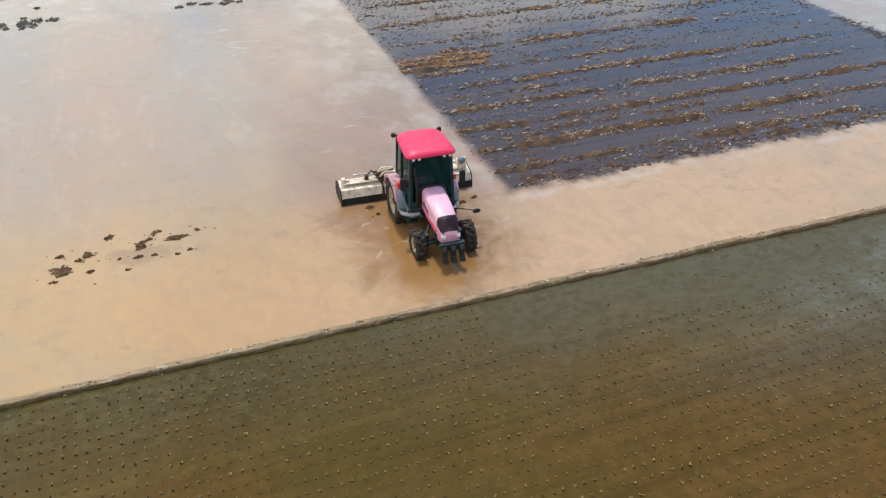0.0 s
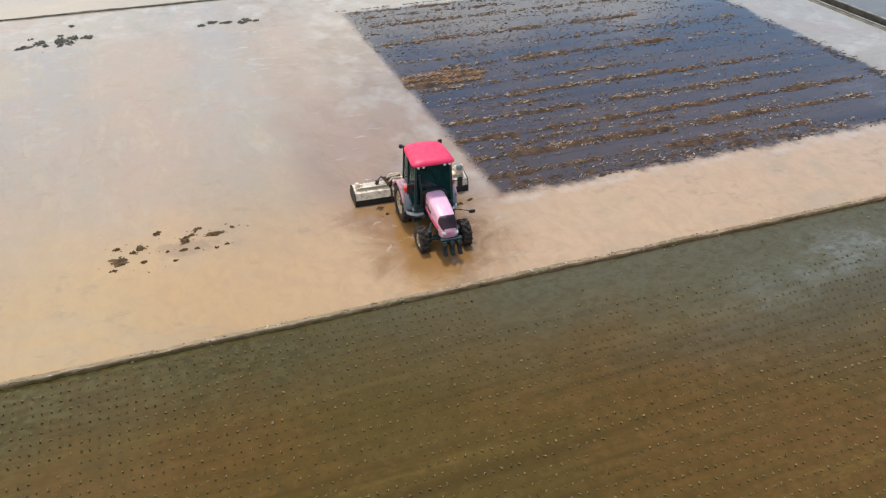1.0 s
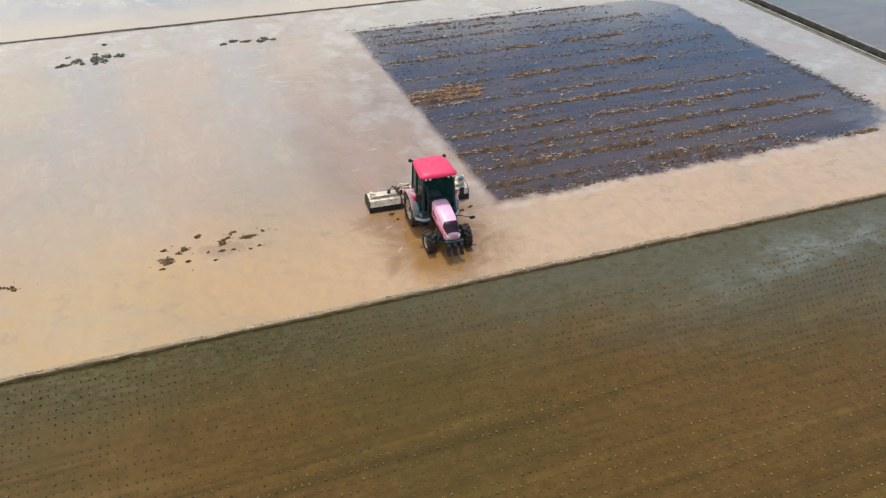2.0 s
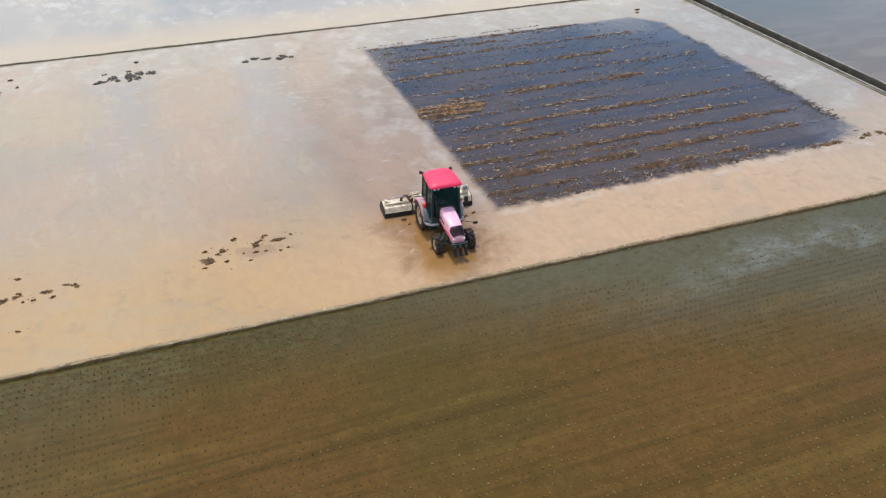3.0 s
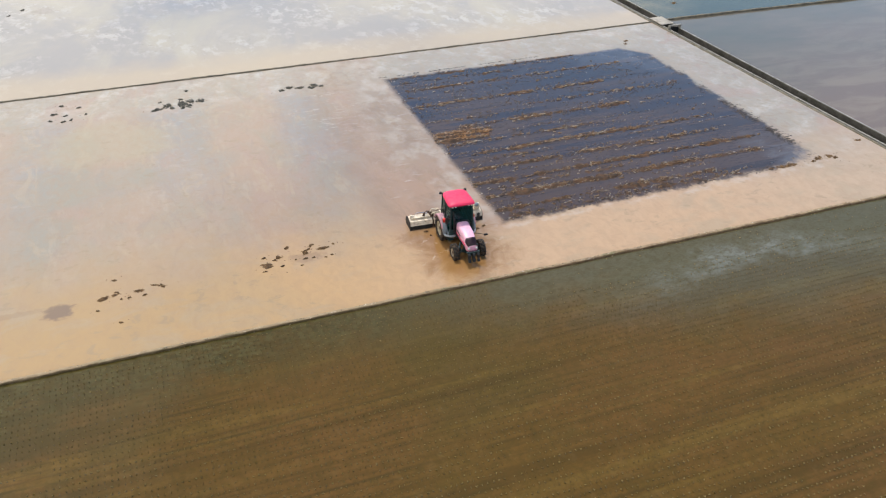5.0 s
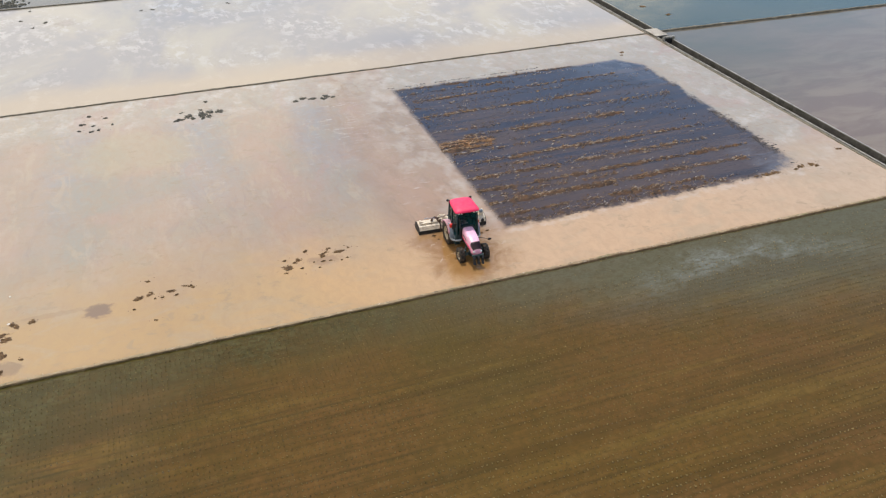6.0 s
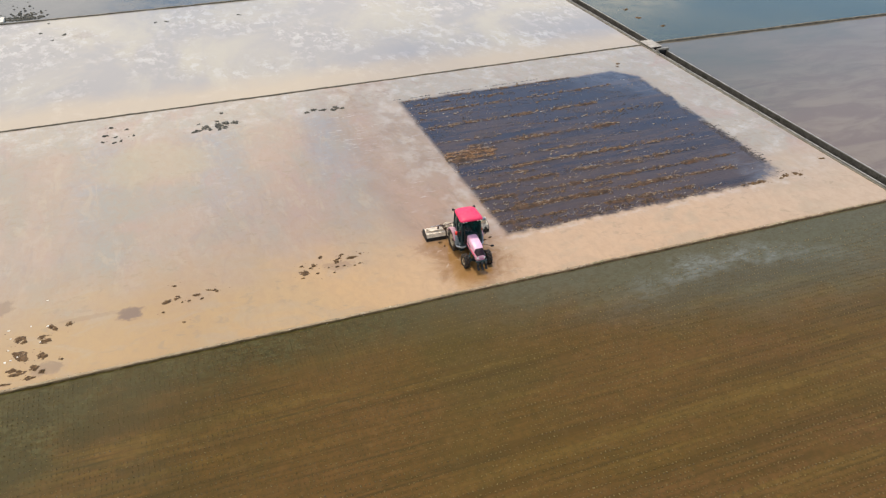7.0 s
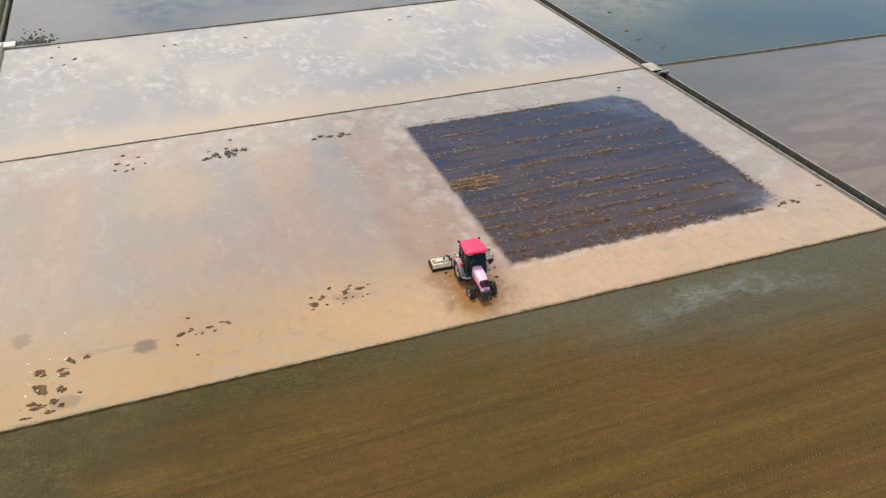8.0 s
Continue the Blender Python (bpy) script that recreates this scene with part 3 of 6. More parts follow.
M = {
    "muddy": muddy_water(),
    "planted": planted_water(),
    "far": still_water("far_field_water", (0.282, 0.264, 0.250), (0.370, 0.334, 0.268), 0.085, lo=0.42, hi=0.62, third=(0.46, 0.43, 0.385), stretch=(1.1, 0.6)),
    "north": still_water("north_field_water", (0.06, 0.068, 0.07), (0.10, 0.10, 0.095), 0.05),
    "east": east_water(),
    "north_east": still_water("north_east_field_water", (0.034, 0.056, 0.046), (0.060, 0.075, 0.055), 0.05),
    "ditch": still_water("ditch_water", (0.045, 0.041, 0.032), (0.07, 0.06, 0.045), 0.4),
    "earth": wet_soil("field_earth", (0.10, 0.075, 0.045), (0.17, 0.13, 0.075), 0.3, 0.8),
    "near_bund": bank_soil(),
    "thin_bund": wet_soil("thin_bund_earth", (0.082, 0.070, 0.045), (0.190, 0.162, 0.112), 2.0, 0.75),
    "clod": wet_soil("wet_clod", (0.078, 0.045, 0.021), (0.190, 0.112, 0.054), 8.0, 0.8, 0.25),
    "grey_clod": wet_soil("grey_clod", (0.030, 0.029, 0.023), (0.105, 0.096, 0.074), 7.0, 0.8, 0.25),
    "ridge": wet_soil("ridge_soil", (0.026, 0.017, 0.012), (0.118, 0.064, 0.034), 2.6, 0.85, 0.2),
    "crumb": island_material("soil_crumbs", (0.020, 0.016, 0.015), (0.19, 0.115, 0.062), 0.6, 2.6),
    "straw": old_straw(),
    "muck": island_material("dark_muck", (0.014, 0.011, 0.011), (0.085, 0.052, 0.032), 0.6, 1.6),
    "concrete": plain("canal_concrete", (0.32, 0.305, 0.265), 0.85, vary=0.35, scale=1.3, dirt=(0.08, 0.075, 0.05), dirty=0.45, bump=0.01),
    "shaded_concrete": plain("shaded_concrete", (0.125, 0.112, 0.095), 0.6, vary=0.45, scale=1.6, dirt=(0.03, 0.035, 0.015), dirty=0.5, bump=0.01),
    "dusty_concrete": plain("dusty_concrete", (0.42, 0.38, 0.32), 0.85, vary=0.4, scale=1.5, dirty=0.3, dirt=(0.22, 0.18, 0.13), bump=0.006),
    "grass": island_material("bank_grass", (0.030, 0.045, 0.016), (0.11, 0.11, 0.05), 0.6),
    "weeds": island_material("floating_weeds", (0.014, 0.018, 0.012), (0.10, 0.085, 0.05), 0.7),
    "bank_crumb": island_material("bank_crumbs", (0.10, 0.070, 0.036), (0.55, 0.45, 0.32), 0.8, 2.0),
    "rice": rice_leaf(),
    "foot_shade_mud": wet_soil("foot_shade_mud", (0.050, 0.033, 0.011), (0.085, 0.055, 0.019), 4.0, 0.6, 0.3),
    "litter": plain("white_litter", (0.74, 0.69, 0.58), 0.6),
    "red": plain("red_paint", (0.84, 0.032, 0.115), 0.55, vary=0.12, scale=2.0, dirty=0.12),
    "pink": plain("faded_pink_paint", (0.93, 0.52, 0.66), 0.26, vary=0.12, scale=2.5, dirty=0.15),
    "black": plain("black_plastic", (0.014, 0.015, 0.016), 0.55, dirty=0.18),
    "dull_pink": plain("dull_pink_paint", (0.62, 0.34, 0.40), 0.45, vary=0.25, scale=3.0, dirty=0.45),
    "blue_grey": plain("blue_grey_paint", (0.23, 0.27, 0.31), 0.45, vary=0.3, scale=3.0, dirty=0.35),
    "frame": plain("green_grey_frame", (0.012, 0.038, 0.041), 0.5, dirty=0.25),
    "grille": plain("dark_grille", (0.055, 0.026, 0.036), 0.4, dirty=0.1),
    "tyre": plain("muddy_tyre", (0.020, 0.018, 0.016), 0.8, dirty=0.55, dirt=(0.14, 0.09, 0.05), bump=0.01),
    "rim": plain("cream_rim", (0.60, 0.52, 0.37), 0.5, dirty=0.62),
    "cream": plain("cream_cover_paint", (0.84, 0.72, 0.55), 0.5, vary=0.3, scale=4.0, dirty=0.46, dirt=(0.30, 0.19, 0.11)),
    "rubber": plain("rubber_apron", (0.014, 0.013, 0.012), 0.7, dirty=0.2),
    "steel": plain("rusty_steel", (0.13, 0.075, 0.05), 0.55, metal=0.3, vary=0.4, dirty=0.4),
    "chrome": plain("bright_steel", (0.6, 0.6, 0.6), 0.25, metal=1.0),
    "white": plain("white_lens", (0.85, 0.85, 0.82), 0.2),
    "orange": plain("orange_lens", (0.85, 0.16, 0.03), 0.25),
    "lamp_red": plain("red_lens", (0.80, 0.045, 0.040), 0.25),
    "step_grey": plain("light_grey_paint", (0.36, 0.40, 0.43), 0.45, vary=0.3, scale=4.0, dirty=0.4),
    "seat": plain("seat_vinyl", (0.03, 0.03, 0.033), 0.6),
}


def tinted_glass():
    m = Nodes("tinted_glass")
    m.bsdf.inputs["Transmission Weight"].default_value = 0.6
    return m.done((0.004, 0.075, 0.080), 0.03, ior=1.45)


M["glass"] = tinted_glass()


# ================= helpers for meshes =================
def part(name, bm, material, parent=None, label="", m=None, smooth=False):
    me = bpy.data.meshes.new(name)
    bm.to_mesh(me)
    bm.free()
    me.materials.append(M[material])
    if smooth:
        for p in me.polygons:
            p.use_smooth = True
    ob = new(name, me)
    if parent:
        ob.parent = parent
    if m is not None:
        ob.matrix_basis = m
    if label:
        ob["label"] = label
    return ob


def raw(name, verts, faces, material, smooth=False):
    me = bpy.data.meshes.new(name)
    me.from_pydata(verts, [], faces)
    me.materials.append(M[material])
    if smooth:
        for p in me.polygons:
            p.use_smooth = True
    return new(name, me)


def box(bm, x0, x1, y0, y1, z0, z1, bevel=0.0, m=None, taper=0.0):
    """A box, its edges bevelled; taper draws the top in."""
    vs = []
    for z, t in ((z0, 0.0), (z1, taper)):
        for x, y in ((x0 + t, y0 + t), (x1 - t, y0 + t), (x1 - t, y1 - t), (x0 + t, y1 - t)):
            vs.append(bm.verts.new((x, y, z)))
    fs = [bm.faces.new([vs[i] for i in f]) for f in ((3, 2, 1, 0), (4, 5, 6, 7), (0, 1, 5, 4), (1, 2, 6, 5), (2, 3, 7, 6), (3, 0, 4, 7))]
    if bevel > 0:
        r = bmesh.ops.bevel(bm, geom=list({e for f in fs for e in f.edges}), offset=bevel, segments=2, affect="EDGES", profile=0.5)
        vs = [v for v in set(vs) | {v for f in r["faces"] for v in f.verts} if v.is_valid]
    if m is not None:
        bmesh.ops.transform(bm, matrix=m, verts=vs)
    return bm


def tube(bm, a, b, r, n=10, r2=None):
    """A closed round bar from a to b."""
    a, b = Vector(a), Vector(b)
    q = (b - a).to_track_quat("Z", "Y")
    rings = []
    for p, rad in ((a, r), (b, r if r2 is None else r2)):
        rings.append([bm.verts.new(p + q @ Vector((rad * math.cos(2 * math.pi * i / n), rad * math.sin(2 * math.pi * i / n), 0))) for i in range(n)])
    for i in range(n):
        bm.faces.new((rings[0][i], rings[0][(i + 1) % n], rings[1][(i + 1) % n], rings[1][i]))
    bm.faces.new(rings[0][::-1])
    bm.faces.new(rings[1])
    return bm


def loft(bm, rings, close=True, caps=True):
    """Skin over rings of points."""
    vs = [[bm.verts.new(p) for p in ring] for ring in rings]
    n = len(vs[0])
    for a, b in zip(vs, vs[1:]):
        for i in range(n if close else n - 1):
            j = (i + 1) % n
            bm.faces.new((a[i], a[j], b[j], b[i]))
    if caps:
        bm.faces.new(vs[0][::-1])
        bm.faces.new(vs[-1])
    return bm


def lathe(bm, profile, n, m=None):
    """Turn a closed profile of (radius, across) round the y axis."""
    rings = [[bm.verts.new((r * math.cos(2 * math.pi * k / n), w, r * math.sin(2 * math.pi * k / n))) for r, w in profile] for k in range(n)]
    for k in range(n):
        a, b = rings[k], rings[(k + 1) % n]
        for i in range(len(profile)):
            j = (i + 1) % len(profile)
            bm.faces.new((a[i], a[j], b[j], b[i]))
    return bm


def lump_verts(rng, cx, cy, cz, sx, sy, sz, turn):
    """A rough little eight-sided lump."""
    out = []
    c, s = math.cos(turn), math.sin(turn)
    for z, r in ((-0.5, 0.9), (0.25, 0.8)):
        for k in range(5):
            a = 2 * math.pi * k / 5 + 0.4 * (z > 0)
            q = r * rng.uniform(0.65, 1.2)
            u, v = sx * q * math.cos(a), sy * q * math.sin(a)
            out.append((cx + c * u - s * v, cy + s * u + c * v, cz + sz * z * rng.uniform(0.7, 1.2)))
    out.append((cx, cy, cz + sz * rng.uniform(0.6, 1.0)))
    return out


LUMP_FACES = [(k, (k + 1) % 5, 5 + (k + 1) % 5, 5 + k) for k in range(5)] + [(5 + k, 5 + (k + 1) % 5, 10) for k in range(5)]


# ================= ground, water, bunds =================
FIELD_W, FIELD_E, FAR_Y, FAR2_Y, CANAL_E = -22.0, 33.78, 29.15, 54.6, 35.06
SLANT = -0.012   # the canal leans a little towards the west as it goes north


def sheet(name, corners, z, material, label, category="water"):
    ob = raw(name, [(x, y, z) for x, y in corners], [(0, 1, 2, 3)], material)
    return tagged(ob, label, category, kind="structure")


def west_bank(y):
    return FIELD_E + SLANT * y


def east_bank(y):
    return CANAL_E + SLANT * y


def near_bank(x):
    """Middle of the near bank, which runs a little askew to the paddy."""
    return 0.075 - 0.0068 * (x - FIELD_W)


def paddy(name, y0, y1, z, material, label):
    """A sheet of water from y0 to y1; None stands for the near bank."""
    lo = (near_bank(FIELD_W), near_bank(FIELD_E)) if y0 is None else (y0, y0)
    hi = (near_bank(FIELD_W), near_bank(FIELD_E)) if y1 is None else (y1, y1)
    return sheet(name, [(FIELD_W, lo[0]), (west_bank(lo[1]), lo[1]), (west_bank(hi[1]), hi[1]), (FIELD_W, hi[0])], z, material, label)


sheet("ground", [(-2500, -2500), (2500, -2500), (2500, 2500), (-2500, 2500)], -0.98, "earth", "brown wet earth under and around the flooded paddies", "ground")
paddy("water_paddy", None, FAR_Y, 0.0, "muddy", "tan muddy water of a puddled paddy with a dark unharrowed rectangle")
paddy("water_planted", -70.0, None, -0.07, "planted", "shallow brown water over a freshly planted rice paddy")
paddy("water_far", FAR_Y + 0.05, FAR2_Y, 0.0, "far", "pale beige muddy water with whitish silt mottling")
paddy("water_north", FAR2_Y + 0.05, 105.0, 0.0, "north", "blue-grey still water of a flooded paddy")
sheet("water_east", [(east_bank(-30.0), -30.0), (120, -30.0), (120, 26.95), (east_bank(29.2), 29.2)], -0.02, "east", "grey-brown still water of a flooded paddy beside the canal")
sheet("water_north_east", [(east_bank(29.3), 29.3), (120, 27.05), (120, 105), (east_bank(105), 105)], -0.02, "north_east", "teal-grey still water of a flooded paddy behind the canal")


def bund(name, a, b, width, height, material, label, rough=0.04, step=0.14, base=-0.2, smooth=True):
    """A low bank of earth from a to b with a lumpy crest."""
    a, b = Vector((*a, 0)), Vector((*b, 0))
    along, n = (b - a).normalized(), max(2, int((b - a).length / step))
    side = Vector((-along.y, along.x, 0))
    prof = [(-0.62, base), (-0.54, -0.02), (-0.46, 0.62), (-0.30, 0.93), (0.0, 1.0), (0.26, 0.98), (0.40, 0.84), (0.49, -0.4), (0.58, base)]
    verts, faces = [], []
    for i in range(n + 1):
        p = a + (b - a) * (i / n)
        sway = rough * 1.6 * noise.noise((p.x * 0.35, p.y * 0.35, 3.1)) + rough * noise.noise((p.x * 1.7, p.y * 1.7, 9.0))
        swell = 1.0 + 0.35 * noise.noise((p.x * 0.6, p.y * 0.6, 7.7))
        for k, (s, h) in enumerate(prof):
            jig = (noise.noise_vector((p.x * 2.9 + k * 5.1, p.y * 2.9, k * 2.3)) + 0.8 * noise.noise_vector((p.x * 8.3 + k * 3.7, p.y * 8.3, k * 1.9))) * rough
            z = h if h == base else h * height * (swell if h > 0 else 1)
            verts.append(p + side * (s * width * (0.85 + 0.15 * swell) + sway + jig.x) + Vector((0, 0, z + (jig.z * 0.8 if h > 0.3 else 0))))
    w = len(prof)
    for i in range(n):
        for k in range(w - 1):
            faces.append((i * w + k, i * w + k + 1, (i + 1) * w + k + 1, (i + 1) * w + k))
    ob = raw(name, verts, faces, material, smooth=smooth)
    return tagged(ob, label, "earth bank", kind="structure")


bund("bund_near", (FIELD_E, near_bank(FIELD_E)), (FIELD_W, near_bank(FIELD_W)), 0.18, 0.05, "near_bund", "low pale earth bank between the two paddies, its wet foot darkened for shade", 0.022, 0.06, smooth=False)
bund("bund_far", (west_bank(FAR_Y), FAR_Y), (FIELD_W, FAR_Y), 0.18, 0.062, "thin_bund", "thin dark earth bank between two flooded paddies", 0.03, 0.3)
bund("bund_far_second", (west_bank(FAR2_Y), FAR2_Y), (FIELD_W, FAR2_Y), 0.20, 0.11, "thin_bund", "thin dark earth bank along the far paddy", 0.03, 0.4)
bund("bund_west", (FIELD_W - 0.3, 56.0), (FIELD_W - 0.3, -70.0), 0.9, 0.25, "thin_bund", "plain earth bank closing the paddies on their western side", 0.06, 0.5, -1.0)
bund("bund_east", (120.0, 27.0), (east_bank(29.3), 29.25), 0.27, 0.13, "thin_bund", "thin dark earth bank beyond the canal", 0.03, 0.4)


def bank_crumbs():
    """Dry crumbs and bits of turf lying along the near bank."""
    rng = random.Random(61)
    verts, faces = [], []
    for _ in range(2600):
        x = rng.uniform(FIELD_W, FIELD_E)
        if noise.noise((x * 0.7, 0, 3)) + 0.5 * noise.noise((x * 3.1, 0, 8)) < -0.05:
            continue
        off = rng.gauss(0, 0.045) + (0.08 if rng.random() < 0.25 else 0)
        y = near_bank(x) + off
        q = rng.uniform(0.008, 0.032)
        top = 0.042 if abs(off) < 0.06 else (0.005 if off > 0 else -0.06)
        base = len(verts)
        verts.extend(lump_verts(rng, x, y, top, q * rng.uniform(0.9, 2.0), q, q * 0.6, rng.gauss(0, 0.5)))
        faces.extend(tuple(base + i for i in f) for f in LUMP_FACES)
    tagged(raw("bank_crumbs", verts, faces, "bank_crumb"), "pale and brown crumbs of dry earth strewn along the bank", "soil", kind="stuff")


def canal():
    """An open concrete channel with dark water, and a slab over it."""
    top = tagged(new("canal"), "open concrete irrigation canal with dark shaded water", "canal", kind="structure")
    lean = pose(0, 0, 0, 0, 0, math.degrees(math.atan(-SLANT)))
    top.matrix_basis = lean
    for k, (x0, x1, z1) in enumerate(((34.02, 34.13, 0.08), (34.92, 35.03, 0.12))):
        y = -30.0
        while y < 105.0:
            bm = bmesh.new()
            box(bm, x0, x1, y, y + 1.985, -0.9, z1 + 0.012 * math.sin(y * 3.1 + k), 0.015)
            part("concrete_wall", bm, "concrete", top)
            bm = bmesh.new()   # the inner face, a darker sheet that stands for the channel's shade
            xi = x1 if k == 0 else x0 - 0.012
            box(bm, xi, xi + 0.012, y, y + 1.985, -0.8, z1 - 0.05)
            part("shaded_lining", bm, "shaded_concrete", top, "dark algae-stained canal wall with the channel's shade in its colour")
            y += 2.0
    bm = bmesh.new()
    box(bm, 34.13, 34.92, -30.0, 105.0, -0.95, -0.80)
    part("canal_bed", bm, "shaded_concrete", top)
    bm = bmesh.new()
    box(bm, 34.145, 34.905, -30.0, 105.0, -0.78, -0.50)
    part("canal_water", bm, "ditch", top, "dark still canal water")
    bund("canal_verge", (west_bank(105) + 0.08, 105.0), (west_bank(-30) + 0.08, -30.0), 0.20, 0.05, "thin_bund", "dark strip of wet earth along the canal wall", 0.02, 0.4)
    slab = tagged(new("canal_bridge"), "small dusty concrete slab bridging the canal", "bridge", kind="structure")
    slab.matrix_basis = lean
    bm = bmesh.new()
    box(bm, 33.92, 35.12, 27.45, 29.3, 0.12, 0.19, 0.025)
    part("slab", bm, "dusty_concrete", slab)
    bm = bmesh.new()
    box(bm, 33.96, 34.13, 26.45, 26.70, 0.02, 0.34, 0.02)
    box(bm, 34.94, 35.12, 26.45, 26.70, 0.02, 0.34, 0.02)
    box(bm, 33.96, 35.12, 26.47, 26.68, 0.28, 0.38, 0.02)
    part("sluice_frame", bm, "concrete", slab)
    bm = bmesh.new()
    box(bm, 34.15, 34.90, 26.54, 26.60, -0.5, 0.20)
    part("sluice_gate", bm, "black", slab, "dark sluice gate")


bank_crumbs()
canal()


# ================= tractor with its harrow =================
TRACTOR = pose(6.14, 4.06, 0.0, 0, 0, -93.0)
SUNK = 0.13


def superoval(x, hy, z0, z1, k=4.0, n=20, low=0.0):
    """A rounded upright section across the tractor at x."""
    ring = []
    for i in range(n):
        a = 2 * math.pi * i / n
        c, s = math.cos(a), math.sin(a)
        ring.append((x, hy * math.copysign(abs(c) ** (2 / k), c), (z0 + z1) / 2 + (z1 - z0) / 2 * math.copysign(abs(s) ** (2 / k), s)))
    return ring


def wheel(name, parent, x, y, radius, width, rim_r, out, lugs):
    """A lugged tyre (> rim > hub) turning round y. out: +1 or -1, the side that shows its rim."""
    hw = width / 2
    prof = [(rim_r, -hw * 0.8), (rim_r + 0.05, -hw), (radius * 0.93, -hw), (radius * 0.975, -hw * 0.8), (radius * 0.985, 0), (radius * 0.975, hw * 0.8),
            (radius * 0.93, hw), (rim_r + 0.05, hw), (rim_r, hw * 0.8)]
    bm = bmesh.new()
    lathe(bm, prof, 40)
    for k in range(lugs):
        for s in (-1, 1):
            a = 2 * math.pi * (k + (0.5 if s > 0 else 0)) / lugs
            box(bm, -0.03, 0.03, -hw * 0.56, hw * 0.56, radius * 0.965, radius * 1.035, 0.0,
                Matrix.Rotation(a, 4, "Y") @ Matrix.Translation((0, s * hw * 0.5, 0)) @ Matrix.Rotation(s * 0.7, 4, "Z"))
    z = radius - SUNK
    tyre = part(name, bm, "tyre", parent, "black lugged tyre caked with mud", pose(x, y, z), True)
    bm = bmesh.new()
    o = out
    lathe(bm, [(rim_r, -hw * 0.85), (rim_r, hw * 0.85), (rim_r - 0.03, hw * 0.85), (rim_r - 0.05, 0.3 * hw * o + 0.02), (0.10, 0.45 * hw * o + 0.02), (0.10, 0.45 * hw * o - 0.02),
               (rim_r - 0.05, 0.3 * hw * o - 0.02), (rim_r - 0.03, -hw * 0.85)], 28)
    rim = part("rim", bm, "rim", tyre, "cream painted steel rim")
    bm = bmesh.new()
    tube(bm, (0, 0.2 * hw * o, 0), (0, 0.75 * hw * o, 0), 0.11, 14, 0.08)
    for k in range(6):
        a = k * math.pi / 3
        p = (0.15 * math.cos(a), 0.40 * hw * o, 0.15 * math.sin(a))
        tube(bm, p, (p[0], 0.58 * hw * o, p[2]), 0.018, 6)
    hub = part("hub", bm, "steel", tyre, "bolted hub")
    return tyre


